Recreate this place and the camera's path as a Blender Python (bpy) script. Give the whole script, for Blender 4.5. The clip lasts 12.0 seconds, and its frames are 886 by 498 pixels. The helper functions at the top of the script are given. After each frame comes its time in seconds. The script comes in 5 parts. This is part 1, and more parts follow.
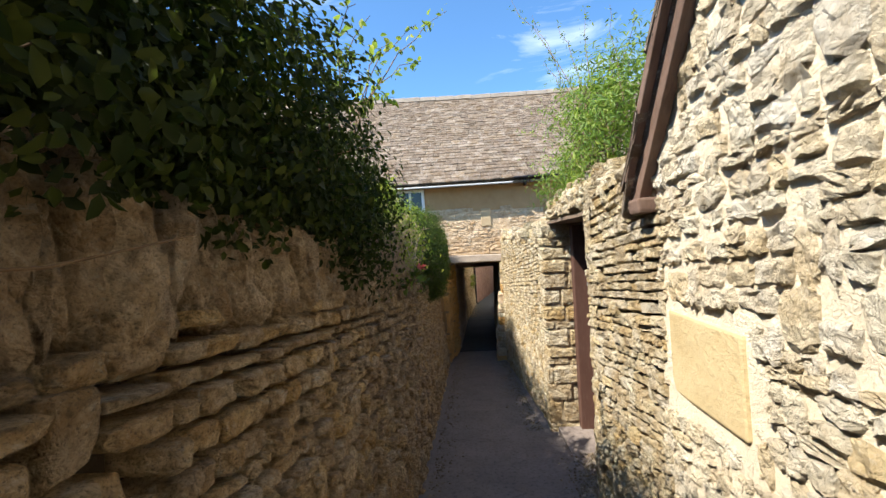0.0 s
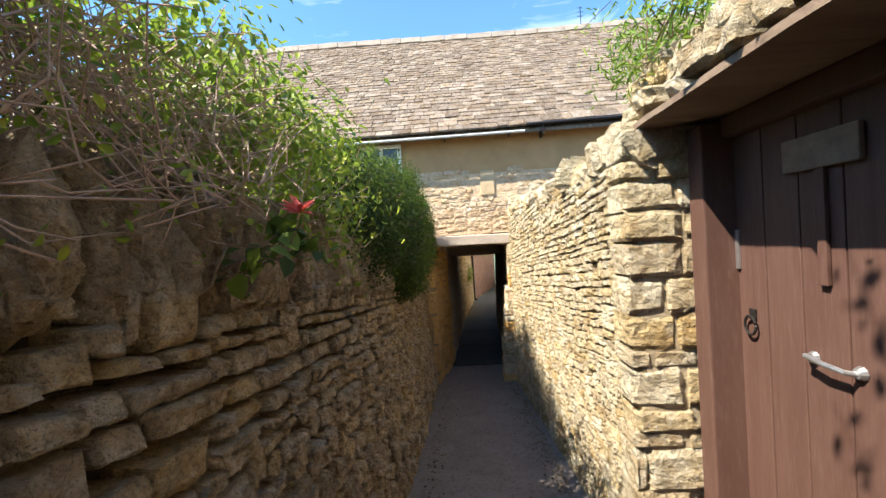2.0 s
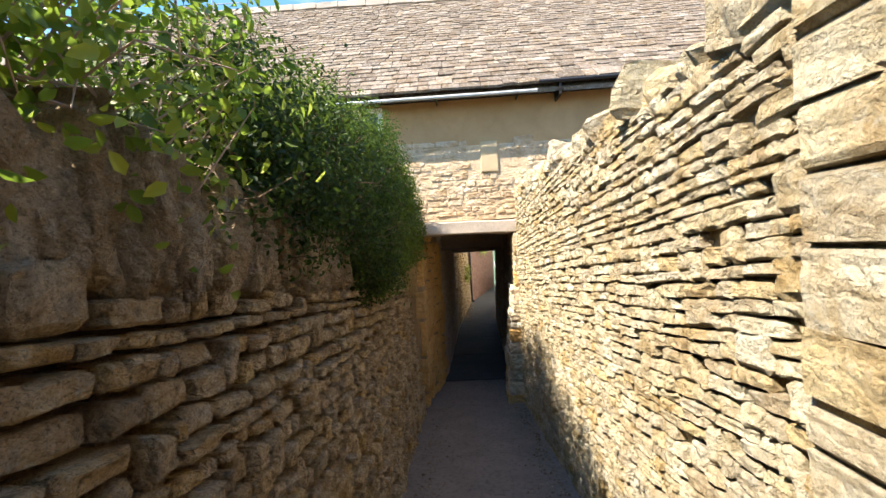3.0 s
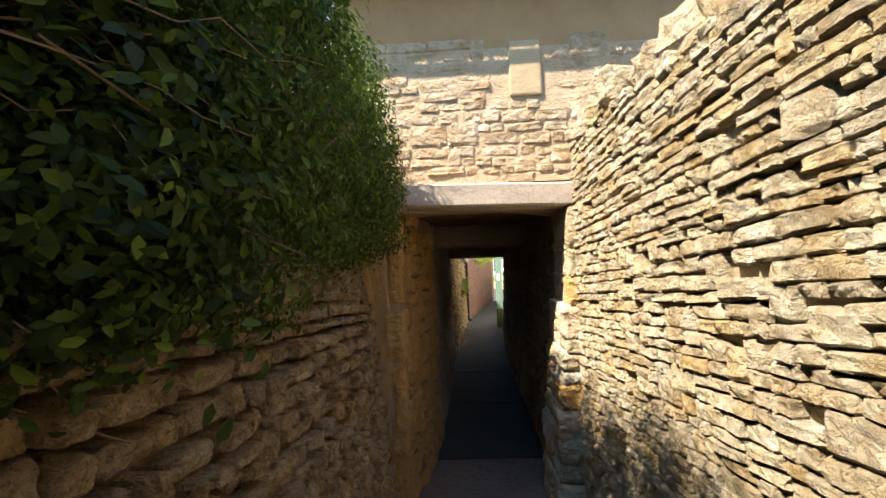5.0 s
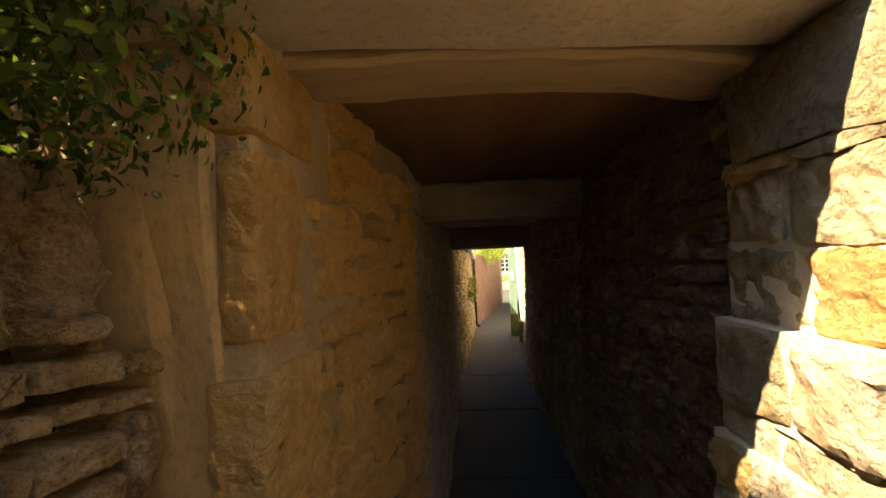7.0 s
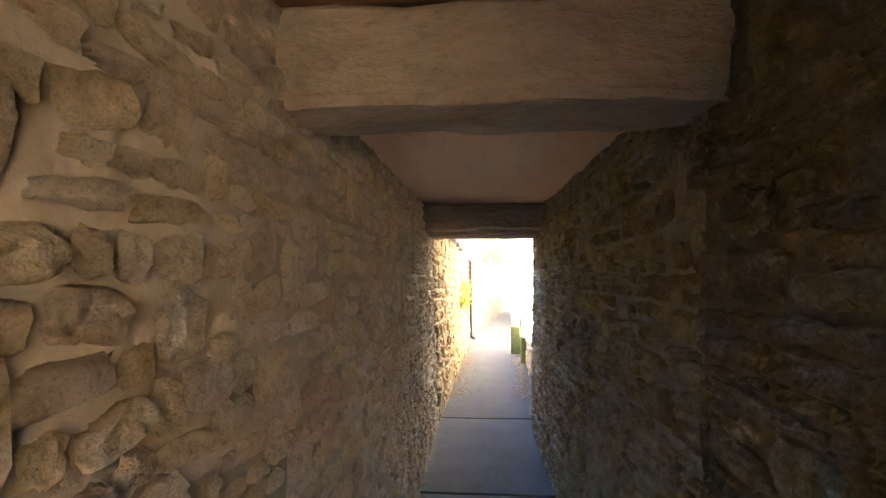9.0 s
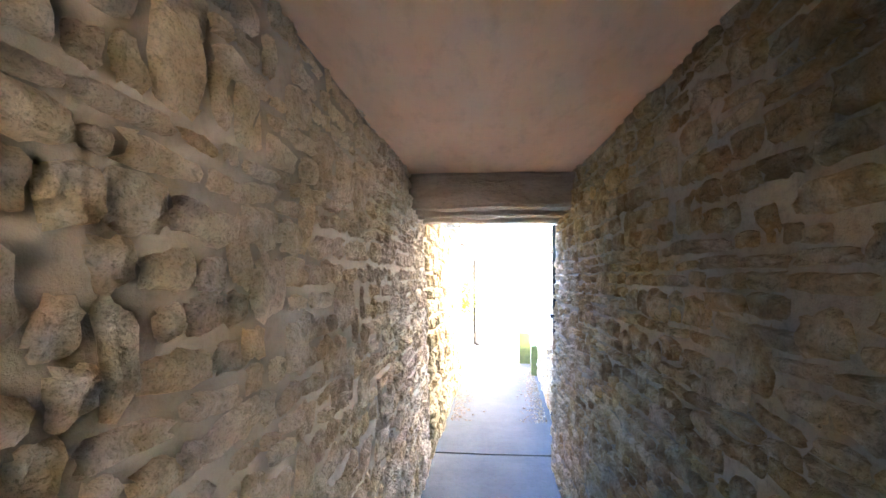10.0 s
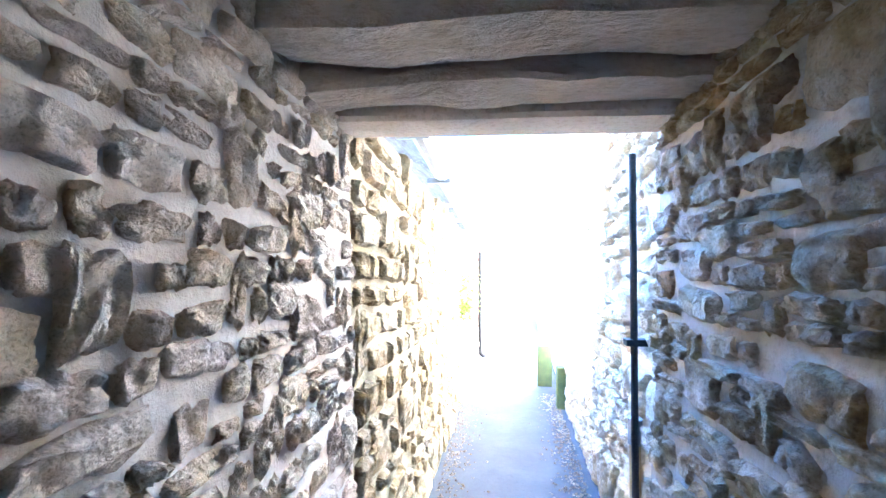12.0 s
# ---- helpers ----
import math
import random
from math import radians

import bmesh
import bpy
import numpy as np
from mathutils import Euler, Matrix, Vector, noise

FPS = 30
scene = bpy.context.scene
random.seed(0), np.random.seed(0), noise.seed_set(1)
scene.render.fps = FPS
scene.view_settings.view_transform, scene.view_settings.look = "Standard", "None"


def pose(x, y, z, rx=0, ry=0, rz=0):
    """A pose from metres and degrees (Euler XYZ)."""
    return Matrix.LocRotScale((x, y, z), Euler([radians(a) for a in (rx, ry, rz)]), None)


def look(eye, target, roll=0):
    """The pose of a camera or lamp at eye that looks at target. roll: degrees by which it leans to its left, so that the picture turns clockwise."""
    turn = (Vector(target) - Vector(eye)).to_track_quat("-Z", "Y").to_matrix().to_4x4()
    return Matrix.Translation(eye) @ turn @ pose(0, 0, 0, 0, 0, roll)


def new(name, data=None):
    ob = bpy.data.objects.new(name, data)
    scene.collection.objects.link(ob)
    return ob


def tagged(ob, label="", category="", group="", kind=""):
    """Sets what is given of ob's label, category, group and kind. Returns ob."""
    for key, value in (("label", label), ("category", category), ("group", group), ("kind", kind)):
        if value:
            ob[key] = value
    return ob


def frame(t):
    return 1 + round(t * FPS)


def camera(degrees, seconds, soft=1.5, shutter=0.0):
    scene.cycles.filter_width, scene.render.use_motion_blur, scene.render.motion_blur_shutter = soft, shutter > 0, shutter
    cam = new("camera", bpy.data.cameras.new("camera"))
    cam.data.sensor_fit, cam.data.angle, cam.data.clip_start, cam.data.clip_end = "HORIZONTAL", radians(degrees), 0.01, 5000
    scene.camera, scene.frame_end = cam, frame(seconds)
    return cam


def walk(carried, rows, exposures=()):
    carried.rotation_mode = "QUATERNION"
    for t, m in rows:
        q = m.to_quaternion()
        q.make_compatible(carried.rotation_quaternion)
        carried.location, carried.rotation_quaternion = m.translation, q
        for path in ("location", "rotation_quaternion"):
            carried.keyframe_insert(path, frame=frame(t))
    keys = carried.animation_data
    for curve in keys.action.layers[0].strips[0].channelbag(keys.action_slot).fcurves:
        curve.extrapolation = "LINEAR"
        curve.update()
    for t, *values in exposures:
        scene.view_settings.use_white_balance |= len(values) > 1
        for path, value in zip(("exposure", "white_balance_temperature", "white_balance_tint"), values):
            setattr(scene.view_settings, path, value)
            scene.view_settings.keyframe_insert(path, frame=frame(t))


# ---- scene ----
PATH = [
    (0.0, -0.122, -0.0, 1.4, 3.634, -0.585, 3.278),
    (0.5, -0.135, 0.515, 1.316, 3.318, -0.731, 3.4),
    (1.0, -0.14, 1.027, 1.272, 3.3, -0.979, 3.346),
    (1.5, -0.102, 1.571, 1.203, 3.248, -1.016, 3.455),
    (2.0, -0.088, 2.107, 1.134, 3.387, -1.256, 3.636),
    (2.5, -0.058, 2.643, 1.056, 3.344, -1.279, 3.437),
    (4.3, -0.203, 4.462, 0.827, 1.71, 0.751, 2.55),
    (4.5, -0.192, 4.677, 0.81, 1.588, 1.031, 2.526),
    (5.0, -0.214, 5.123, 0.764, 1.95, 1.057, 2.19),
    (5.5, -0.197, 5.548, 0.723, 1.943, 0.947, 2.229),
    (6.0, -0.236, 5.992, 0.673, 2.294, 0.958, 2.354),
    (6.5, -0.225, 6.364, 0.633, 2.494, 1.354, 2.78),
    (7.0, -0.215, 6.836, 0.627, 2.774, 1.246, 2.587),
    (7.5, -0.171, 7.2, 0.622, 2.446, 1.05, 2.733),
    (9.3, -0.029, 8.602, 0.486, 3.406, 1.997, -0.176),
    (9.5, -0.024, 8.754, 0.474, 3.541, 2.017, -0.301),
    (10.0, -0.018, 9.181, 0.432, 3.817, 2.174, -0.198),
    (10.5, -0.03, 9.557, 0.412, 4.114, 2.326, -0.052),
    (11.0, -0.003, 9.975, 0.383, 4.281, 2.519, 0.646),
    (11.5, 0.005, 10.375, 0.355, 4.791, 2.335, 0.395),
    (12.0, 0.063, 10.789, 0.321, 5.094, 2.043, -0.451),
]
DEGREES = 96.0
EXPOSURES = [(0, 1.28, 6550, 10), (1.0, 1.15, 6700, 10), (1.5, 1.35, 6700, 10), (2.5, 1.9, 6700, 10), (4.4, 1.75, 6950, 11), (5.5, 1.8, 7050, 12), (6.0, 1.9, 7200, 12), (6.5, 2.0, 7800, 13), (7.0, 2.3, 9600, 14), (7.5, 3.35, 11200, 14), (7.7, 3.6, 11000, 15), (9.3, 6.0, 6500, 16), (10.0, 7.0, 5800, 14), (11.0, 7.45, 5600, 13), (11.5, 7.35, 5200, 12), (12, 6.7, 4700, 12)]

cam = camera(DEGREES, 12.0, 1.5)
walk(cam, [(r[0], pose(r[1], r[2], r[3], 90 + r[5], r[6], r[4])) for r in PATH], EXPOSURES)

# ---- world and sun ----
SUN_FROM = Vector((-0.65, -0.37, 1.0)).normalized()
world = bpy.data.worlds.new("world")
scene.world = world
world.use_nodes = True
wn, wl = world.node_tree.nodes, world.node_tree.links
sky = wn.new("ShaderNodeTexSky")
sky.sky_type = "NISHITA"
sky.sun_disc = False
sky.sun_elevation = math.asin(SUN_FROM.z)
sky.sun_rotation = math.atan2(SUN_FROM.x, SUN_FROM.y)
sky.dust_density, sky.air_density, sky.ozone_density = 0.4, 1.0, 2.5
tc = wn.new("ShaderNodeTexCoord")
mp = wn.new("ShaderNodeMapping")
mp.inputs["Scale"].default_value = (1.2, 1.2, 4.0)
cl = wn.new("ShaderNodeTexNoise")
cl.inputs["Scale"].default_value, cl.inputs["Detail"].default_value, cl.inputs["Roughness"].default_value = 2.2, 7, 0.6
cl.inputs["Distortion"].default_value = 0.8
rp = wn.new("ShaderNodeValToRGB")
rp.color_ramp.elements[0].position, rp.color_ramp.elements[1].position = 0.52, 0.85
rp.color_ramp.elements[0].color, rp.color_ramp.elements[1].color = (0, 0, 0, 1), (0.6, 0.6, 0.6, 1)
mx = wn.new("ShaderNodeMix")
mx.data_type = "RGBA"
mx.inputs["B"].default_value = (9, 9.5, 10, 1)
wl.new(tc.outputs["Generated"], mp.inputs["Vector"])
wl.new(mp.outputs[0], cl.inputs["Vector"])
wl.new(cl.outputs["Fac"], rp.inputs[0])
wl.new(rp.outputs[0], mx.inputs["Factor"])
deep = wn.new("ShaderNodeMix")
deep.data_type, deep.blend_type = "RGBA", "MULTIPLY"
deep.inputs["Factor"].default_value = 1.0
deep.inputs["B"].default_value = (0.64, 0.95, 1.14, 1)
wl.new(sky.outputs[0], deep.inputs["A"])
wl.new(deep.outputs["Result"], mx.inputs["A"])
wl.new(mx.outputs["Result"], wn["Background"].inputs[0])
wn["Background"].inputs[1].default_value = 0.11
sun = new("sun", bpy.data.lights.new("sun", "SUN"))
sun.data.energy, sun.data.angle, sun.data.color = 5.0, radians(0.55), (1.0, 0.94, 0.84)
sun.matrix_world = look(SUN_FROM * 20, (0, 0, 0))


# ---- materials ----
class Nodes:
    """A small wrapper to lay out shader nodes."""

    def __init__(self, name):
        self.mat = bpy.data.materials.new(name)
        self.mat.use_nodes = True
        self.t = self.mat.node_tree
        self.bsdf = self.t.nodes["Principled BSDF"]
        self.out = self.t.nodes["Material Output"]

    def add(self, kind, **kw):
        n = self.t.nodes.new("ShaderNode" + kind)
        for k, v in kw.items():
            n.inputs[k].default_value = v
        return n

    def link(self, a, b):
        self.t.links.new(a, b)

    def noise(self, vec, scale, detail=4, rough=0.6, dist=0.0):
        n = self.add("TexNoise", Scale=scale, Detail=detail, Roughness=rough, Distortion=dist)
        self.link(vec, n.inputs["Vector"])
        return n.outputs["Fac"]

    def ramp(self, fac, stops):
        n = self.add("ValToRGB")
        e = n.color_ramp.elements
        while len(e) < len(stops):
            e.new(0.5)
        for el, (p, c) in zip(e, stops):
            el.position, el.color = p, (*c, 1) if len(c) == 3 else c
        self.link(fac, n.inputs[0])
        return n.outputs[0]

    def mix(self, fac, a, b, mode="MIX"):
        n = self.add("Mix")
        n.data_type, n.blend_type = "RGBA", mode
        for val, key in ((fac, "Factor"), (a, "A"), (b, "B")):
            sock = n.inputs[key] if key == "Factor" else [s for s in n.inputs if s.name == key and s.type == "RGBA"][0]
            if isinstance(val, (int, float)):
                sock.default_value = val
            elif isinstance(val, tuple):
                sock.default_value = (*val, 1)
            else:
                self.link(val, sock)
        return [s for s in n.outputs if s.type == "RGBA"][0]

    def math(self, op, a, b=0.0):
        n = self.add("Math")
        n.operation = op
        for i, v in enumerate((a, b)):
            if isinstance(v, (int, float)):
                n.inputs[i].default_value = v
            else:
                self.link(v, n.inputs[i])
        return n.outputs[0]

    def bump(self, height, strength, distance):
        n = self.add("Bump", Strength=strength, Distance=distance)
        self.link(height, n.inputs["Height"])
        self.link(n.outputs[0], self.bsdf.inputs["Normal"])

    def place(self):
        g = self.add("NewGeometry")
        return g.outputs["Position"]

    def rnd(self):
        """One random number for each piece, whether an object or an island."""
        o, g = self.add("ObjectInfo"), self.add("NewGeometry")
        return self.math("FRACT", self.math("ADD", o.outputs["Random"], g.outputs["Random Per Island"]))


def stone_material(name, palette, lichen=0.3, dark=0.5, bump=0.7, grain=1.0, tone=0.75):
    m = Nodes(name)
    p, r = m.place(), m.rnd()
    base = m.ramp(r, [(i / (len(palette) - 1), c) for i, c in enumerate(palette)])
    big = m.noise(p, 6 * grain, 6, 0.7, 0.5)
    fine = m.noise(p, 30 * grain, 8, 0.75, 0.3)
    tiny = m.noise(p, 140 * grain, 5, 0.7)
    col = m.mix(m.ramp(big, [(0.40, (0, 0, 0)), (0.62, (1, 1, 1))]), base, m.mix(tone, base, (0.58, 0.45, 0.27), "MULTIPLY"))
    col = m.mix(m.ramp(fine, [(0.33, (dark,) * 3), (0.50, (0, 0, 0))]), col, (0.085, 0.07, 0.05))
    col = m.mix(m.ramp(fine, [(0.54, (0, 0, 0)), (0.68, (0.45,) * 3)]), col, (0.72, 0.66, 0.53))
    col = m.mix(m.ramp(tiny, [(0.36, (dark,) * 3), (0.47, (0, 0, 0))]), col, (0.10, 0.08, 0.055))
    li = m.noise(p, 9 * grain, 6, 0.8, 0.6)
    col = m.mix(m.ramp(li, [(0.58, (0, 0, 0)), (0.66, (lichen,) * 3)]), col, (0.50, 0.50, 0.44))
    gr = m.noise(p, 4.1 * grain, 5, 0.75, 0.8)
    col = m.mix(m.ramp(gr, [(0.56, (0, 0, 0)), (0.70, (dark * 0.8,) * 3)]), col, (0.17, 0.155, 0.13))
    yl = m.noise(p, 7.3 * grain, 6, 0.8, 0.9)
    col = m.mix(m.ramp(yl, [(0.67, (0, 0, 0)), (0.71, (lichen,) * 3)]), col, (0.5, 0.3, 0.05))
    m.link(col, m.bsdf.inputs["Base Color"])
    m.bsdf.inputs["Roughness"].default_value = 0.93
    m.bsdf.inputs["Specular IOR Level"].default_value = 0.15
    warp = m.add("VectorMath")
    warp.operation = "ADD"
    wn_ = m.add("TexNoise", Scale=14 * grain, Detail=4)
    m.link(p, wn_.inputs["Vector"])
    sc = m.add("VectorMath")
    sc.operation = "SCALE"
    sc.inputs["Scale"].default_value = 0.07 / grain
    m.link(wn_.outputs["Color"], sc.inputs[0])
    m.link(p, warp.inputs[0])
    m.link(sc.outputs[0], warp.inputs[1])
    st = m.add("Mapping", Scale=(1, 1, 1.35))
    m.link(warp.outputs[0], st.inputs["Vector"])
    vo = m.add("TexVoronoi", Scale=17 * grain)
    m.link(st.outputs[0], vo.inputs["Vector"])
    vo2 = m.add("TexVoronoi", Scale=48 * grain)
    m.link(st.outputs[0], vo2.inputs["Vector"])
    chip = m.math("ADD", m.math("MULTIPLY", vo.outputs["Distance"], 1.1), m.math("MULTIPLY", vo2.outputs["Distance"], 0.35))
    fine = m.math("SUBTRACT", fine, m.math("MULTIPLY", chip, 0.9))
    h = m.math("ADD", m.math("MULTIPLY", fine, 0.9), m.math("ADD", m.math("MULTIPLY", tiny, 0.40), m.math("MULTIPLY", big, 0.6)))
    m.bump(h, min(1.0, bump), 0.034 * bump)
    return m.mat


def plain_material(name, color, color2, scale=6.0, rough=0.85, bump=0.3, dist=0.01, stretch=(1, 1, 1), metal=0.0, stain=(0.1, 0.08, 0.06), stained=0.35):
    m = Nodes(name)
    mpn = m.add("Mapping", Scale=stretch)
    m.link(m.place(), mpn.inputs["Vector"])
    v = mpn.outputs[0]
    a, b = m.noise(v, scale, 6, 0.65, 0.4), m.noise(v, scale * 9, 5, 0.7)
    col = m.mix(m.ramp(a, [(0.3, (0, 0, 0)), (0.7, (1, 1, 1))]), color, color2)
    col = m.mix(m.ramp(b, [(0.3, (stained,) * 3), (0.5, (0, 0, 0))]), col, stain)
    m.link(col, m.bsdf.inputs["Base Color"])
    m.bsdf.inputs["Roughness"].default_value = rough
    m.bsdf.inputs["Metallic"].default_value = metal
    m.bsdf.inputs["Specular IOR Level"].default_value = 0.25
    m.bump(m.math("ADD", a, m.math("MULTIPLY", b, 0.6)), bump, dist)
    return m.mat


def leaf_material(name, low, mid, high, gloss=0.45, thin=0.3, shine=0.3):
    m = Nodes(name)
    col = m.ramp(m.rnd(), [(0.0, low), (0.55, mid), (1.0, high)])
    m.link(col, m.bsdf.inputs["Base Color"])
    m.bsdf.inputs["Roughness"].default_value = gloss
    m.bsdf.inputs["Specular IOR Level"].default_value = shine
    tr = m.add("BsdfTranslucent")
    m.link(m.mix(0.5, col, (0.5, 0.75, 0.1), "MIX"), tr.inputs["Color"])
    sh = m.add("MixShader", Fac=thin)
    m.link(m.bsdf.outputs[0], sh.inputs[1])
    m.link(tr.outputs[0], sh.inputs[2])
    m.link(sh.outputs[0], m.out.inputs["Surface"])
    return m.mat


CREAM = [(0.62, 0.52, 0.33), (0.70, 0.61, 0.43), (0.54, 0.45, 0.31), (0.72, 0.64, 0.48), (0.62, 0.47, 0.24), (0.65, 0.58, 0.46)]
# CREAM's limestone made browner: the shaded side's tone put into the colour
BROWN = [(0.64, 0.48, 0.29), (0.74, 0.57, 0.36), (0.52, 0.39, 0.25), (0.72, 0.57, 0.39), (0.74, 0.52, 0.25), (0.62, 0.50, 0.36)]
GREYB = [(0.730, 0.604, 0.512), (0.800, 0.692, 0.576), (0.604, 0.491, 0.416), (0.800, 0.655, 0.486), (0.756, 0.642, 0.570)]
M_right = stone_material("sunlit_limestone", CREAM, 0.4, 0.38, 1.0, 1.3)
M_left = stone_material("shaded_limestone", BROWN, 0.6, 0.68, 1.0, 1.5)
M_cope = stone_material("weathered_coping", [(0.60, 0.46, 0.30), (0.69, 0.55, 0.38), (0.50, 0.38, 0.25), (0.64, 0.51, 0.37)], 0.45, 0.6, 1.0, 1.5)
M_house = stone_material("pale_rubble", [(0.77, 0.67, 0.49), (0.80, 0.73, 0.58), (0.72, 0.59, 0.38), (0.80, 0.74, 0.62), (0.76, 0.61, 0.37)], 0.12, 0.10, 1.0, 1.4, 0.45)
M_gold = stone_material("golden_rubble", [(0.48, 0.38, 0.23), (0.53, 0.43, 0.28), (0.42, 0.33, 0.20), (0.52, 0.43, 0.30)], 0.2, 0.3, 0.9)
M_facade = stone_material("pinkish_rubble", [(0.626, 0.482, 0.335), (0.672, 0.533, 0.382), (0.570, 0.430, 0.289), (0.644, 0.516, 0.374)], 0.15, 0.22, 0.8)
M_tunnel = stone_material("tunnel_rubble", GREYB, 0.3, 0.36, 1.0, 1.6, 0.4)
# Same stone as passage_end_rubble, darkened for the shade inside the mouth
M_tunnel_r = stone_material("passage_rubble_shaded", [(0.36, 0.28, 0.19), (0.43, 0.335, 0.23), (0.28, 0.215, 0.15), (0.45, 0.34, 0.20), (0.37, 0.30, 0.235)], 0.15, 0.5, 1.0)
M_tunnel_e = stone_material("passage_end_rubble", [(0.49, 0.40, 0.29), (0.57, 0.48, 0.35), (0.39, 0.31, 0.22), (0.57, 0.44, 0.27), (0.50, 0.42, 0.34)], 0.2, 0.38, 1.0)
M_ashlar = stone_material("ochre_ashlar", [(0.78, 0.46, 0.16), (0.82, 0.53, 0.22), (0.74, 0.45, 0.18)], 0.08, 0.2, 1.0, 1.3, 0.4)
M_slate = stone_material("stone_slate", [(0.160, 0.124, 0.100), (0.208, 0.164, 0.132), (0.120, 0.096, 0.080), (0.288, 0.240, 0.196), (0.176, 0.136, 0.108)], 0.3, 0.5, 0.6)
M_gap = plain_material("dark_earth_joint", (0.04, 0.03, 0.022), (0.075, 0.056, 0.038), 9, 1, 0.6, 0.02)
M_mortar_p = plain_material("pink_mortar", (0.530, 0.389, 0.246), (0.620, 0.475, 0.317), 9, 0.95, 0.9, 0.03)
M_gap_r = plain_material("dry_joint", (0.30, 0.235, 0.145), (0.40, 0.32, 0.21), 9, 1, 0.6, 0.02)
M_mortar_w = plain_material("lime_mortar", (0.67, 0.57, 0.42), (0.75, 0.66, 0.50), 9, 0.95, 0.8, 0.025, stain=(0.35, 0.27, 0.17))
M_mortar_g = plain_material("golden_mortar", (0.44, 0.36, 0.23), (0.51, 0.42, 0.28), 9, 0.95, 0.8, 0.02)
M_mortar_e = plain_material("passage_end_mortar", (0.37, 0.315, 0.25), (0.46, 0.40, 0.33), 6, 0.95, 0.5, 0.018)
M_mortar_t = plain_material("grey_mortar", (0.46, 0.40, 0.34), (0.57, 0.50, 0.43), 5, 0.95, 0.5, 0.018, stain=(0.3, 0.25, 0.2), stained=0.3)
# Mortar for that stretch, the shade put into its colour as well
M_mortar_d = plain_material("passage_mortar_shaded", (0.25, 0.20, 0.145), (0.32, 0.26, 0.195), 8, 0.95, 0.9, 0.02)
M_boards = plain_material("dark_brown_boards", (0.17, 0.085, 0.045), (0.25, 0.135, 0.075), 3, 0.7, 0.3, 0.005, (3, 0.3, 1))
M_mortar_b = plain_material("brown_mortar", (0.30, 0.215, 0.13), (0.39, 0.285, 0.175), 6, 0.95, 0.7, 0.02)
M_lintel = plain_material("cast_lintel", (0.42, 0.35, 0.28), (0.50, 0.42, 0.345), 7, 0.9, 0.6, 0.010, stain=(0.22, 0.17, 0.13), stained=0.55)
M_block = plain_material("smooth_yellow_block", (0.45, 0.345, 0.18), (0.54, 0.43, 0.245), 5, 0.9, 0.7, 0.012, stain=(0.42, 0.26, 0.1), stained=0.25)
M_render = plain_material("lime_render", (0.336, 0.201, 0.095), (0.441, 0.279, 0.144), 3, 0.95, 0.3, 0.008, stain=(0.315, 0.216, 0.117))
M_patch = plain_material("smeared_render", (0.34, 0.22, 0.11), (0.50, 0.33, 0.16), 5, 0.95, 0.5, 0.010, (1.2, 1, 0.8), stain=(0.14, 0.10, 0.06), stained=0.5)
M_white = plain_material("white_render", (0.74, 0.71, 0.64), (0.80, 0.78, 0.72), 3, 0.9, 0.25, 0.006, stain=(0.6, 0.55, 0.45))
M_wood = plain_material("weathered_oak", (0.15, 0.10, 0.07), (0.24, 0.175, 0.12), 7, 0.85, 0.6, 0.012, (0.25, 1.6, 2.0))
M_beam = plain_material("old_grey_beam", (0.25, 0.195, 0.15), (0.44, 0.355, 0.285), 5, 0.9, 0.9, 0.03, (0.6, 1.2, 1.4))
M_barge = plain_material("weathered_bargeboard", (0.11, 0.065, 0.045), (0.20, 0.13, 0.095), 8, 0.85, 0.6, 0.01, (2, 0.5, 0.5))
M_door = plain_material("brown_door_paint", (0.075, 0.037, 0.027), (0.101, 0.053, 0.040), 5, 0.6, 0.25, 0.004, (1.5, 3, 0.25), stain=(0.194, 0.132, 0.106), stained=0.2)
M_ceiling = plain_material("tan_boarding", (0.60, 0.37, 0.24), (0.70, 0.47, 0.32), 2.2, 0.75, 0.2, 0.004, (0.9, 0.35, 1), stain=(0.2, 0.13, 0.09), stained=0.2)
M_asphalt = plain_material("worn_asphalt", (0.17, 0.14, 0.12), (0.23, 0.19, 0.165), 4, 0.85, 0.7, 0.006, stain=(0.03, 0.03, 0.03), stained=0.6)
M_tar2 = plain_material("pale_tarmac", (0.046, 0.046, 0.046), (0.075, 0.073, 0.07), 3, 0.95, 0.5, 0.005, stain=(0.035, 0.035, 0.035), stained=0.5)
M_earth = plain_material("garden_earth", (0.07, 0.05, 0.03), (0.10, 0.08, 0.045), 6, 1, 0.6, 0.03)
M_gravel = stone_material("grit", [(0.2, 0.17, 0.13), (0.34, 0.29, 0.22), (0.15, 0.12, 0.09), (0.27, 0.2, 0.12)], 0, 0.3, 0.3)
M_iron = plain_material("black_iron", (0.02, 0.02, 0.02), (0.05, 0.04, 0.035), 30, 0.55, 0.3, 0.002, metal=0.7)
M_steel = plain_material("galvanised_steel", (0.42, 0.42, 0.42), (0.6, 0.6, 0.6), 40, 0.4, 0.2, 0.001, metal=0.9)
M_pvc = plain_material("grey_plastic_gutter", (0.30, 0.31, 0.32), (0.38, 0.39, 0.40), 6, 0.5, 0.1, 0.002)
M_gutter = plain_material("pale_grey_gutter", (0.46, 0.47, 0.47), (0.55, 0.56, 0.56), 6, 0.5, 0.1, 0.002)
M_strip = plain_material("pale_oak_strip", (0.34, 0.24, 0.15), (0.46, 0.34, 0.22), 7, 0.85, 0.6, 0.010, (0.25, 1.6, 2.0))
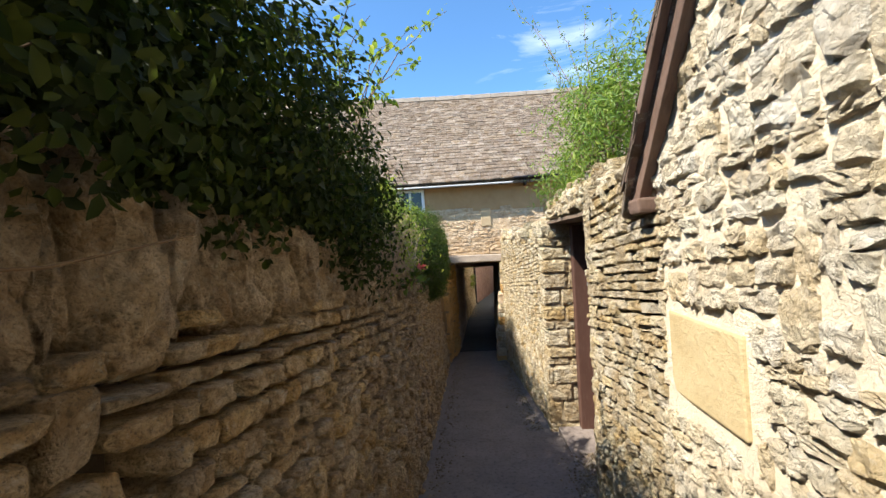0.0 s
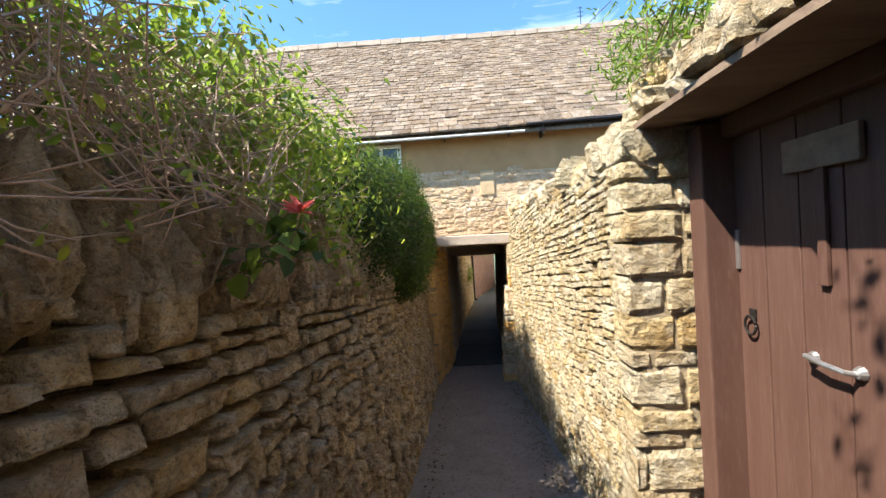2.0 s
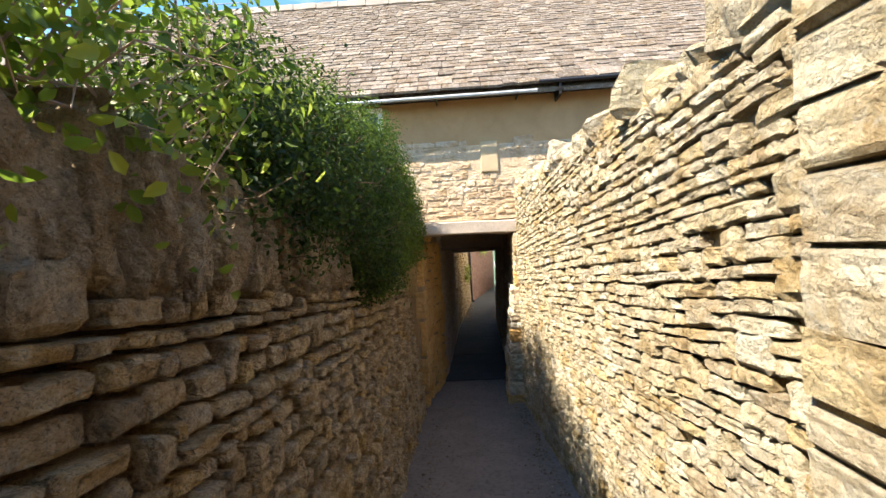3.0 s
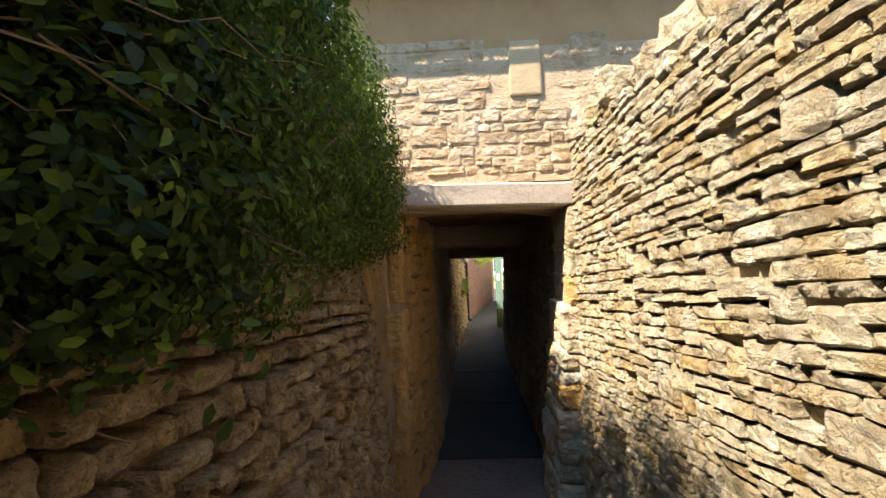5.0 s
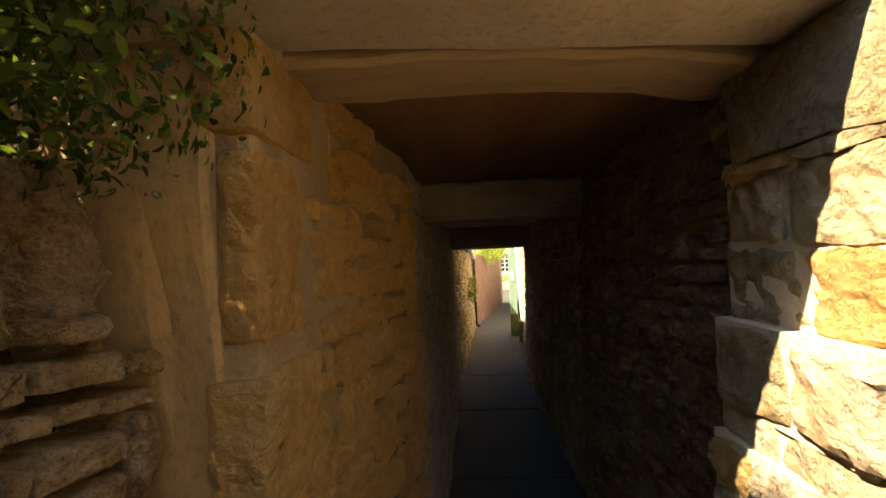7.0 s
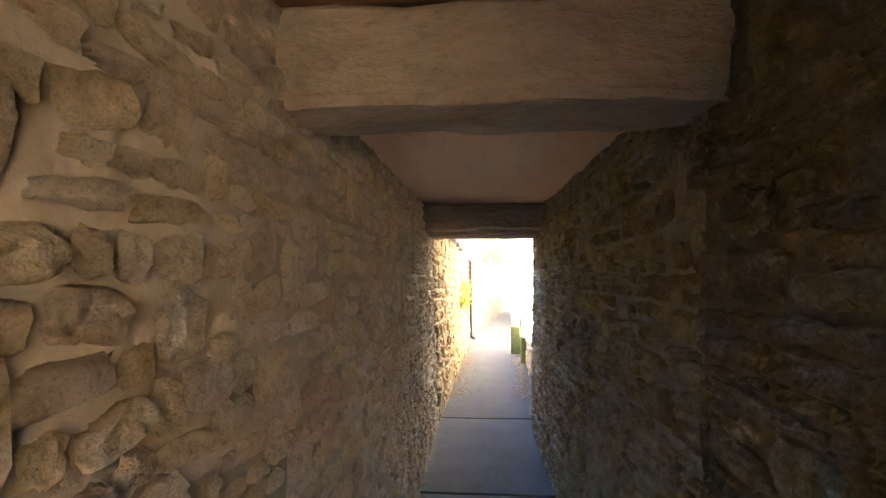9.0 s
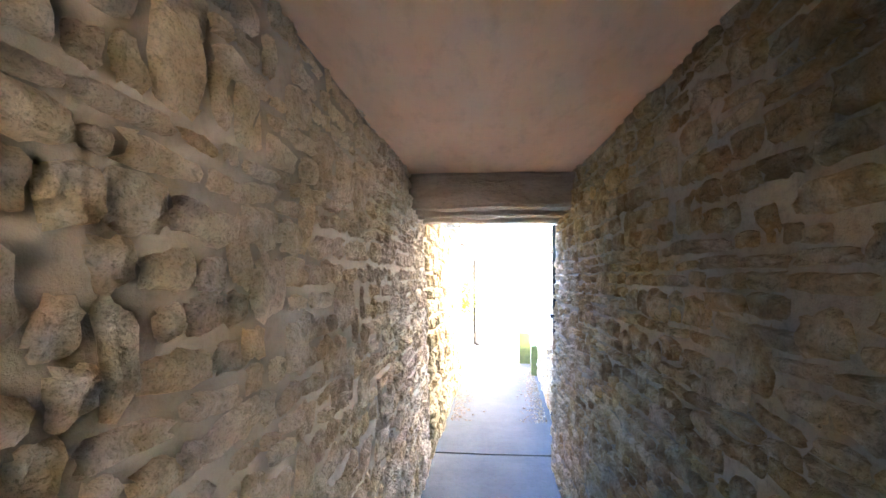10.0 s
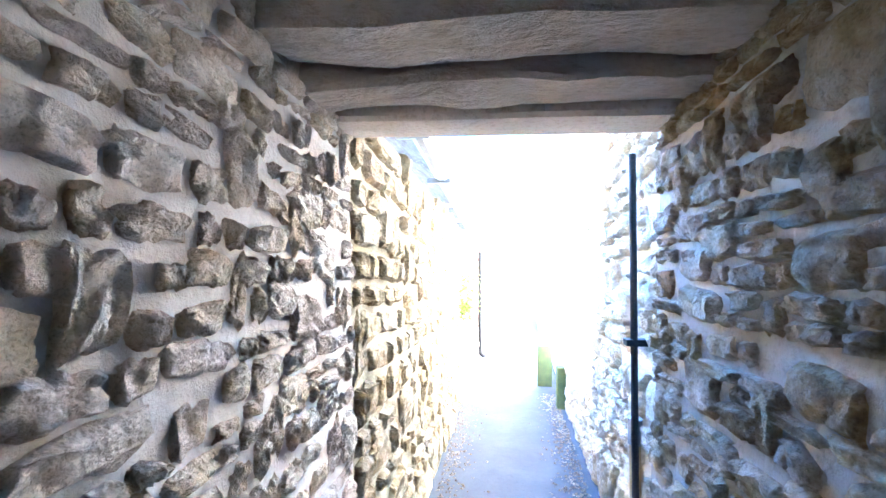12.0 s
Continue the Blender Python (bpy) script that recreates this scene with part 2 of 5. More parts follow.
M_block_p = plain_material("pale_block", (0.430, 0.318, 0.189), (0.499, 0.378, 0.232), 5, 0.9, 0.7, 0.012, stain=(0.361, 0.258, 0.138), stained=0.25)
M_black = plain_material("black_plastic_pipe", (0.014, 0.015, 0.018), (0.025, 0.025, 0.03), 8, 0.45, 0.1, 0.002)
M_paint = plain_material("white_window_paint", (0.74, 0.74, 0.72), (0.8, 0.8, 0.78), 8, 0.5, 0.1, 0.002)
M_green = plain_material("pale_green_paint", (0.16, 0.29, 0.235), (0.21, 0.34, 0.28), 5, 0.55, 0.1, 0.002)
M_dgreen = plain_material("mossy_green_wood", (0.07, 0.09, 0.035), (0.13, 0.15, 0.05), 7, 0.85, 0.4, 0.005)
M_bark = plain_material("shrub_bark", (0.13, 0.085, 0.05), (0.22, 0.15, 0.09), 25, 0.9, 0.5, 0.004)
M_twig = plain_material("dry_pink_twig", (0.34, 0.23, 0.18), (0.48, 0.36, 0.30), 20, 0.9, 0.3, 0.002)
M_drytwig = plain_material("dry_brown_twig", (0.20, 0.13, 0.085), (0.30, 0.21, 0.14), 20, 0.9, 0.3, 0.002)
M_petal = plain_material("red_petal", (0.70, 0.13, 0.12), (0.80, 0.25, 0.22), 30, 0.6, 0.1, 0.001, stain=(0.5, 0.05, 0.05))
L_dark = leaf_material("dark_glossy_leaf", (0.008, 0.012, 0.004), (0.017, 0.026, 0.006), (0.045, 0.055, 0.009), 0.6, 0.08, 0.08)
L_hedge = leaf_material("hedge_leaf", (0.008, 0.015, 0.004), (0.024, 0.047, 0.008), (0.12, 0.17, 0.022), 0.5, 0.22, 0.15)
L_broad = leaf_material("broad_dark_leaf", (0.006, 0.013, 0.004), (0.013, 0.027, 0.007), (0.05, 0.08, 0.016), 0.55, 0.15, 0.15)
L_lime = leaf_material("yellow_green_leaf", (0.07, 0.12, 0.015), (0.17, 0.23, 0.025), (0.34, 0.36, 0.04))
L_bamboo = leaf_material("bright_narrow_leaf", (0.05, 0.11, 0.015), (0.12, 0.20, 0.025), (0.24, 0.29, 0.045))
M_glass = bpy.data.materials.new("window_glass")
M_glass.use_nodes = True
gb = M_glass.node_tree.nodes["Principled BSDF"]
gb.inputs["Base Color"].default_value = (0.03, 0.035, 0.04, 1)
gb.inputs["Roughness"].default_value = 0.04


def brick_material():
    m = Nodes("red_brick")
    col = m.ramp(m.rnd(), [(0, (0.12, 0.052, 0.034)), (0.5, (0.17, 0.078, 0.05)), (1, (0.21, 0.11, 0.075))])
    n = m.noise(m.place(), 30, 5, 0.7)
    m.link(m.mix(m.ramp(n, [(0.35, (0.4,) * 3), (0.55, (0, 0, 0))]), col, (0.12, 0.08, 0.06)), m.bsdf.inputs["Base Color"])
    m.bsdf.inputs["Roughness"].default_value = 0.9
    m.bump(n, 0.4, 0.006)
    return m.mat


M_brick = brick_material()


# ---- building helpers ----
def lerp_table(table):
    xs, ys = [a for a, b in table], [b for a, b in table]
    return lambda v: float(np.interp(v, xs, ys))


ground_z = lerp_table([(-8, 0.75), (0, 0.0), (7.5, -0.825), (12, -0.96), (18, -1.33), (30, -2.0), (60, -2.4), (4000, -2.4)])


def mesh_of(name, bm, material, smooth=False):
    me = bpy.data.meshes.new(name)
    bm.normal_update()
    bm.to_mesh(me)
    bm.free()
    me.materials.append(material)
    if smooth:
        me.polygons.foreach_set("use_smooth", [True] * len(me.polygons))
    return me


def part(name, bm, material, parent=None, label="", smooth=False):
    ob = new(name, mesh_of(name, bm, material, smooth))
    if parent is not None:
        ob.parent = parent
    return tagged(ob, label)


def thing(name, label, category, at=(0, 0, 0), group=""):
    ob = new(name)
    ob.location = at
    ob.empty_display_size = 0.1
    return tagged(ob, label, category, group)


def setting(name, bm, material, label="", smooth=False):
    return tagged(part(name, bm, material, None, label, smooth), kind="structure")


def add_box(bm, a, b, bevel=0.0, m=None, wobble=0.0):
    """A box from corner a to corner b, with bevelled edges."""
    a, b = Vector(a), Vector(b)
    got = bmesh.ops.create_cube(bm, size=1, matrix=Matrix.LocRotScale((a + b) / 2, None, b - a))
    vs = got["verts"]
    if bevel:
        es = list({e for v in vs for e in v.link_edges})
        vs = [v for v in bmesh.ops.bevel(bm, geom=es, offset=bevel, segments=2, profile=0.6, affect="EDGES")["verts"]]
    if wobble:
        for v in vs:
            v.co += noise.noise_vector(v.co * 9) * wobble
    if m is not None:
        bmesh.ops.transform(bm, matrix=m, verts=list({v for v in vs}))
    return bm


def box(a, b, bevel=0.0, m=None, wobble=0.0):
    return add_box(bmesh.new(), a, b, bevel, m, wobble)


def rough_beam(a, b, cuts=14, wobble=0.012, sag=0.0):
    """A hewn timber or stone along x, its faces uneven."""
    bm = bmesh.new()
    a, b = Vector(a), Vector(b)
    ring = [(0.06, 0), (0.5, -0.02), (0.94, 0), (1, 0.08), (1, 0.92), (0.94, 1), (0.06, 1), (0, 0.92), (0, 0.5), (0, 0.08)]
    loops = []
    for i in range(cuts + 1):
        u = i / cuts
        loop = []
        for cy, cz in ring:
            p = Vector((a.x + (b.x - a.x) * u, a.y + (b.y - a.y) * cy, a.z + (b.z - a.z) * cz))
            p += noise.noise_vector(p * 6 + Vector((a.y * 7, 3, 1))) * wobble * Vector((0, 1, 1)).length
            p.x = a.x + (b.x - a.x) * u
            if cz < 0.5:
                p.z += sag * 4 * u * (1 - u)
            loop.append(bm.verts.new(p))
        loops.append(loop)
    n = len(ring)
    for l0, l1 in zip(loops, loops[1:]):
        for k in range(n):
            bm.faces.new((l0[k], l0[(k + 1) % n], l1[(k + 1) % n], l1[k]))
    bm.faces.new(loops[0][::-1])
    bm.faces.new(loops[-1])
    bmesh.ops.recalc_face_normals(bm, faces=bm.faces)
    return bm


def add_tube(bm, points, r0, r1=None, sides=8, cap=True):
    """A tube through the points, its radius going from r0 to r1."""
    r1 = r0 if r1 is None else r1
    pts = [Vector(p) for p in points]
    loops = []
    for i, p in enumerate(pts):
        d = (pts[min(i + 1, len(pts) - 1)] - pts[max(i - 1, 0)]).normalized()
        q = d.to_track_quat("Z", "Y")
        r = r0 + (r1 - r0) * i / max(1, len(pts) - 1)
        loops.append([bm.verts.new(p + q @ Vector((r * math.cos(2 * math.pi * k / sides), r * math.sin(2 * math.pi * k / sides), 0))) for k in range(sides)])
    for l0, l1 in zip(loops, loops[1:]):
        for k in range(sides):
            bm.faces.new((l0[k], l0[(k + 1) % sides], l1[(k + 1) % sides], l1[k]))
    if cap:
        bm.faces.new(loops[0][::-1])
        bm.faces.new(loops[-1])
    return bm


def tube(points, r0, r1=None, sides=8):
    return add_tube(bmesh.new(), points, r0, r1, sides)


def strip(points_top_bottom, thickness_vec):
    """A slab whose section runs along the given (top, bottom) pairs."""
    bm = bmesh.new()
    t = Vector(thickness_vec)
    rows = []
    for top, bot in points_top_bottom:
        top, bot = Vector(top), Vector(bot)
        rows.append([bm.verts.new(p) for p in (bot, top, top + t, bot + t)])
    for r0, r1 in zip(rows, rows[1:]):
        for k in range(4):
            bm.faces.new((r0[k], r1[k], r1[(k + 1) % 4], r0[(k + 1) % 4]))
    bm.faces.new(rows[0])
    bm.faces.new(rows[-1][::-1])
    bmesh.ops.recalc_face_normals(bm, faces=bm.faces)
    return bm


# ---- stones ----
rng = np.random.default_rng(7)


def stone_shape(round_, rough, fine=(6, 5)):
    """Vertices and faces of a unit stone with chipped edges and a craggy broken face towards +y."""
    cols, rows = fine
    xs = np.concatenate([[-0.5], np.linspace(-0.40, 0.40, cols - 2) + rng.normal(0, 0.03, cols - 2), [0.5]])
    zs = np.concatenate([[-0.5], np.linspace(-0.36, 0.36, rows - 2) + rng.normal(0, 0.03, rows - 2), [0.5]])
    verts, faces = [], []
    n_out = 2 * (cols + rows) - 4
    tip = rng.normal(0, 0.05 * rough, 2)
    cut = rng.random((2, 2)) * round_
    at = Vector(rng.uniform(0, 50, 3))
    for j in range(rows):
        for i in range(cols):
            x, z = xs[i], zs[j]
            edge = i in (0, cols - 1) or j in (0, rows - 1)
            corner = i in (0, cols - 1) and j in (0, rows - 1)
            k = 1 - 0.40 * cut[int(x > 0), int(z > 0)] if corner else 1.0
            crag = noise.noise(Vector((x * 2.2, z * 2.2, 0)) + at) * 0.07 + noise.noise(Vector((x * 6, z * 6, 5)) + at) * (0.09 if round_ > 1 else 0.045)
            y = 0.5 + tip[0] * x + tip[1] * z + crag * rough - (0.05 + 0.08 * rng.random() if edge else 0.0)
            jit = 0.022 * rough
            verts.append((x * k + jit * rng.normal(), y, z * k + jit * rng.normal() * 1.2))
    if round_ > 1:
        worn = []
        for x, y, z in verts:
            far = max(abs(x), abs(z)) * 2
            u, w = abs(x) / (far / 2 + 1e-6), abs(z) / (far / 2 + 1e-6)
            k = (u ** 5 + w ** 5 + 1e-6) ** (-1 / 5) * (1.02 + 0.26 * noise.noise(Vector((x * 2.4, z * 2.4, 9)) + at))
            k = 1 + (k - 1) * min(1, far)
            worn.append((x * k, y - (0.06 + 0.10 * rng.random() if far > 0.93 else 0), z * k))
        verts = worn
    wedge, taper, bow = rng.normal(0, 0.08 * rough), rng.normal(0, 0.05 * rough), rng.normal(0, 0.05 * rough)
    verts = [(x * (1 + taper * z), y, z * (1 + wedge * x * 2) + bow * (x * x - 0.12)) for x, y, z in verts]
    for j in range(rows - 1):
        for i in range(cols - 1):
            a = j * cols + i
            faces.append((a, a + cols, a + cols + 1, a + 1))
    rim = list(range(cols)) + [j * cols + cols - 1 for j in range(1, rows)] + [(rows - 1) * cols + i for i in range(cols - 2, -1, -1)] + [j * cols for j in range(rows - 2, 0, -1)]
    base = len(verts)
    for r in rim:
        x, y, z = verts[r]
        verts.append((x * 1.04, -0.5, z * 1.04))
    for k in range(n_out):
        a, b = rim[k], rim[(k + 1) % n_out]
        faces.append((a, b, base + (k + 1) % n_out, base + k))
    return np.array(verts), faces


def shape_set(name, count, round_, rough, material, fine=(6, 5)):
    out = []
    for i in range(count):
        v, f = stone_shape(round_, rough, fine)
        me = bpy.data.meshes.new(name)
        me.from_pydata([tuple(p) for p in v], [], f)
        me.materials.append(material)
        out.append((v, f, me))
    return out


def lay(parent, shapes, mats, near, name, material, limit=300):
    """Stones at the given poses: those picked as near become objects under parent, the rest one joined mesh."""
    vs, fs, base, made = [], [], 0, 0
    for m, is_near in zip(mats, near):
        v, f, me = shapes[int(rng.integers(len(shapes)))]
        if is_near and made < limit:
            ob = new(name, me)
            ob.parent = parent
            ob.matrix_world = m
            ob.matrix_parent_inverse = Matrix()
            made += 1
        else:
            a = np.array(m)
            vs.append(v @ a[:3, :3].T + a[:3, 3])
            fs.extend([tuple(base + k for k in q) for q in f])
            base += len(v)
    if vs:
        me = bpy.data.meshes.new(name + "_fill")
        me.from_pydata(np.concatenate(vs).tolist(), [], fs)
        me.materials.append(material)
        ob = new(name + "_fill", me)
        ob.parent = parent
        tagged(ob, kind="stuff")


def masonry(p0, p1, face, v_top, course, length, depth=0.12, proud=0.02, joint=0.010, tall=0.10, lean=0.0, level=None, skip=None, tilt=0.02, long_near=None, seed=1, vary=0.0):
    """Poses of coursed stones on a wall from p0 to p1 (plan). face: +1 if the open side lies to the right of p0->p1.
    v_top(y): height over the ground at which the stones end; level: the courses run level from that height."""
    r = np.random.default_rng(seed)
    p0, p1 = Vector((*p0, 0)), Vector((*p1, 0))
    d = (p1 - p0)
    total = d.length
    d.normalize()
    n = Vector((d.y, -d.x, 0)) * face
    out, near = [], []
    v, taken = -0.02, []
    vmax = max(v_top(p0.y + (p1.y - p0.y) * k / 20) for k in range(21))
    while v < vmax:
        h = r.uniform(*course) * (1.25 if v < 0.25 else 1.0)
        following = []
        u = -r.uniform(0, length[1])
        while u < total:
            ln = length[0] + (length[1] - length[0]) * r.random() ** 1.6
            u0, u1 = max(u, 0), min(u + ln, total)
            u += ln
            if u1 - u0 < 0.03:
                continue
            if any(a < (u0 + u1) / 2 < b for a, b in taken):
                continue
            hh = h * r.uniform(1 - vary, 1 + vary * 0.25)
            if r.random() < tall:
                hh = h * r.uniform(1.7, 2.1)
                following.append((u0, u1))
            uc = (u0 + u1) / 2
            c = p0 + d * uc
            vc = v + hh / 2 + 0.012 * noise.noise(Vector((uc * 1.7, v * 3, seed)))
            top = v_top(c.y)
            if v + hh * 0.45 > top:
                continue
            zc = (ground_z(c.y) if level is None else level) + vc
            if level is not None and zc < ground_z(c.y) - 0.05:
                continue
            if skip is not None and skip(uc, zc, u1 - u0, hh):
                continue
            sl = 0.0 if level is not None else (ground_z(c.y + 0.1 * d.y) - ground_z(c.y - 0.1 * d.y)) / 0.2
            x_ax = (d + Vector((0, 0, sl + r.normal() * tilt))).normalized()
            y_ax = (n + Vector((0, 0, r.normal() * 0.035)) + d * r.normal() * 0.025).normalized()
            z_ax = x_ax.cross(y_ax)
            if z_ax.z < 0:
                z_ax = -z_ax
            w = max(u1 - u0 - joint * 1.4, 0.02)
            q = c + n * (-lean * (zc - ground_z(c.y)) - depth / 2 + proud * r.random()) + Vector((0, 0, zc))
            m = Matrix.Identity(4)
            flip = -1 if r.random() < 0.5 else 1
            for k in range(3):
                m[k][0], m[k][1], m[k][2], m[k][3] = x_ax[k] * w * flip, y_ax[k] * depth, z_ax[k] * (hh - joint), q[k]
            out.append(m)
            near.append(True if long_near is None else long_near[0] <= c.y <= long_near[1])
        taken = following
        v += h
    return out, near


def backing(p0, p1, face, top_z, recess, thickness, lean, material, name, label, step=0.25, wob=0.012, bottom=None):
    """The body of a wall behind its stones."""
    p0, p1 = Vector((*p0, 0)), Vector((*p1, 0))
    d = p1 - p0
    total = d.length
    d.normalize()
    n = Vector((d.y, -d.x, 0)) * face
    bm = bmesh.new()
    cols = max(2, int(total / step) + 1)
    rows = 8
    grid = []
    for i in range(cols + 1):
        c = p0 + d * (total * i / cols)
        zb = ground_z(c.y) - 0.12 if bottom is None else bottom
        zt = top_z(c.y)
        col = []
        for j in range(rows + 1):
            z = zb + (zt - zb) * j / rows
            off = -recess - lean * (z - zb) + wob * noise.noise(Vector((c.y * 4, z * 5, p0.x)))
            col.append(bm.verts.new(c + n * off + Vector((0, 0, z))))
        col.append(bm.verts.new(c - n * thickness + Vector((0, 0, zt))))
        col.append(bm.verts.new(c - n * thickness + Vector((0, 0, zb))))
        grid.append(col)
    k = len(grid[0])
    for a, b in zip(grid, grid[1:]):
        for j in range(k):
            bm.faces.new((a[j], a[(j + 1) % k], b[(j + 1) % k], b[j]))
    bm.faces.new(grid[0])
    bm.faces.new(grid[-1][::-1])
    bmesh.ops.recalc_face_normals(bm, faces=bm.faces)
    return setting(name, bm, material, label)


# ---- leaves ----
def leaf_mesh(name, pts, normals, size, width, material, spread=0.35):
    """Many small folded leaves: pts and the way they face as arrays, size: (least, most) length."""
    n = len(pts)
    s = rng.uniform(size[0], size[1], n)[:, None]
    nm = normals + rng.normal(0, spread, (n, 3))
    nm /= np.linalg.norm(nm, axis=1)[:, None] + 1e-9
    t = np.cross(nm, rng.normal(0, 1, (n, 3)))
    t /= np.linalg.norm(t, axis=1)[:, None] + 1e-9
    t[:, 2] -= 0.25
    t /= np.linalg.norm(t, axis=1)[:, None] + 1e-9
    b = np.cross(nm, t)
    w = s * width
    v = np.empty((n, 6, 3))
    v[:, 0] = pts
    v[:, 1] = pts + t * s * 0.33 + b * w * 0.5 + nm * w * 0.18
    v[:, 2] = pts + t * s * 0.72 + b * w * 0.38 + nm * w * 0.12
    v[:, 3] = pts + t * s - nm * s * 0.08
    v[:, 4] = pts + t * s * 0.72 - b * w * 0.38 + nm * w * 0.12
    v[:, 5] = pts + t * s * 0.33 - b * w * 0.5 + nm * w * 0.18
    i = np.arange(n)[:, None] * 6
    f = np.concatenate([i + np.array([0, 1, 2, 3]), i + np.array([0, 3, 4, 5])])
    me = bpy.data.meshes.new(name)
    me.vertices.add(n * 6)
    me.vertices.foreach_set("co", v.ravel())
    me.loops.add(len(f) * 4)
    me.loops.foreach_set("vertex_index", f.ravel().astype(np.int32))
    me.polygons.add(len(f))
    me.polygons.foreach_set("loop_start", np.arange(len(f), dtype=np.int32) * 4)
    me.update(calc_edges=True)
    me.materials.append(material)
    return me


def crown_points(blobs, clumps, per, radius, shell=(0.72, 1.02), seed=1, keep=None, power=2.0):
    """Clumps of leaves near the skin of some ellipsoids: uneven, with gaps."""
    r = np.random.default_rng(seed)
    vol = np.array([b[3] * b[4] + b[4] * b[5] + b[3] * b[5] for b in blobs])
    pts, nrm, mids = [], [], []
    pick = r.choice(len(blobs), clumps, p=vol / vol.sum())
    for k in pick:
        cx, cy, cz, rx, ry, rz = blobs[k]
        d = r.normal(size=3)
        d /= np.sum(np.abs(d) ** power) ** (1 / power)
        c = np.array([cx, cy, cz]) + d * np.array([rx, ry, rz]) * r.uniform(*shell)
        if keep is not None and not keep(c):
            continue
        mids.append(c)
        m = int(per * r.uniform(0.5, 1.5))
        q = c + r.normal(size=(m, 3)) * radius * r.uniform(0.6, 1.3)
        pts.append(q)
        out = (q - c) / radius * 0.5 + d
        out[:, 2] += 0.5
        nrm.append(out)
    return np.concatenate(pts), np.concatenate(nrm), mids


def plant(name, label, category, base, blobs, leaf, clumps, per, radius, size, width, stems=8, twigs=120, bark=None, seed=1, keep=None, shell=(0.72, 1.02), thick=0.012, spread=0.5, twig_r=0.0022, trim=None, power=2.0):
    bark = bark or M_bark
    root = thing(name, label, category, base)
    inv = -Vector(base)
    pts, nrm, mids = crown_points(blobs, clumps, per, radius, shell, seed, keep, power)
    if trim is not None:
        ok = trim(pts)
        pts, nrm = pts[ok], nrm[ok]
    r = np.random.default_rng(seed + 50)
    ob = new("crown", leaf_mesh("crown", pts + np.array(inv), nrm, size, width, leaf, spread))
    ob.parent = root
    pick = r.choice(len(mids), min(stems, len(mids)), replace=False)
    lows = []
    for k in pick:
        tip = Vector(mids[k]) + inv
        foot = Vector((r.normal() * 0.08, (tip.y) * 0.6 + r.normal() * 0.1, -0.05))
        mid = foot.lerp(tip, 0.5) + Vector(r.normal(size=3) * 0.06)
        pth = [foot, foot.lerp(mid, 0.5) + Vector(r.normal(size=3) * 0.025), mid, mid.lerp(tip, 0.55) + Vector(r.normal(size=3) * 0.03), tip]
        part("branch", tube(pth, thick, thick * 0.25, 5), bark, root)
        lows += [pth[2], pth[3]]
    bm = bmesh.new()
    for k in r.choice(len(mids), min(twigs, len(mids)), replace=False):
        tip = Vector(mids[k]) + inv
        foot = min([lows[i] for i in r.integers(0, len(lows), 7)], key=lambda q: (q - tip).length)
        foot = foot.lerp(tip, r.uniform(0.05, 0.65)) + Vector(r.normal(size=3) * 0.035)
        tip = tip + (tip - foot).normalized() * r.uniform(0, 0.1)
        mid = foot.lerp(tip, 0.5) + Vector(r.normal(size=3) * 0.04)
        add_tube(bm, [foot, mid, tip], twig_r * 1.6, twig_r * 0.6, 4, False)
    ob = tagged(part("twig_tangle", bm, bark, root), kind="stuff")
    return root


def spray(name, label, foot, tips, leaf, size, width, count, bark, seed, category="shrub", bend=0.12, thick=0.0045):
    """Thin arching shoots with leaves along them."""
    r = np.random.default_rng(seed)
    root = thing(name, label, category, foot)
    f = Vector(foot)
    pts, nrm = [], []
    for tip in tips:
        e = Vector(tip) - f
        s = Vector((r.normal() * 0.05, r.normal() * 0.12, 0))
        path = []
        for k in range(9):
            u = k / 8
            q = s.lerp(e, u) + Vector((0, 0, bend * math.sin(math.pi * u))) + Vector(r.normal(size=3) * 0.012)
            path.append(q)
        part("shoot", tube(path, thick, thick * 0.27, 5), bark, root)
        for k in range(count):
            u = r.uniform(0.25, 1.0) * 8
            a = path[int(min(u, 7))].lerp(path[int(min(u, 7)) + 1], u % 1 if u < 8 else 1)
            pts.append(np.array(a) + r.normal(size=3) * 0.02)
            nrm.append(r.normal(size=3) * 0.6 + np.array([0, -0.3, 0.7]))
    ob = new("foliage", leaf_mesh("foliage", np.array(pts), np.array(nrm), size, width, leaf, 0.6))
    ob.parent = root
    return root


# ---- ground ----
def ground_sheet(name, x0, x1, y0, y1, step, material, dz=0.0, dx=0.0, wob=0.006, label=""):
    bm = bmesh.new()
    ys = [y0]
    while ys[-1] < y1:
        ys.append(min(y1, ys[-1] + step(ys[-1])))
    xs = np.linspace(x0, x1, 13)
    rows = [[bm.verts.new((x, y, ground_z(y) + dz + wob * noise.noise(Vector((x * 3, y * 3, 1))))) for x in xs] for y in ys]
    for a, b in zip(rows, rows[1:]):
        for i in range(len(xs) - 1):
            bm.faces.new((a[i], a[i + 1], b[i + 1], b[i]))
    return setting(name, bm, material, label, True)


ground_sheet("ground", -600, 600, -60, 3000, lambda y: 1.0 if y < 40 else 60 if y < 400 else 600, M_earth, -0.03, wob=0.0)
ground_sheet("pavement", -1.1, 1.6, -6, 12.9, lambda y: 0.2, M_asphalt, 0.0, label="narrow worn dark asphalt footpath sloping downhill")
far_path = ground_sheet("pavement_far", -1.2, 6.0, 12.9, 36, lambda y: 0.3, M_tar2, 0.0, label="pale grey tarmac footpath beyond the passage")

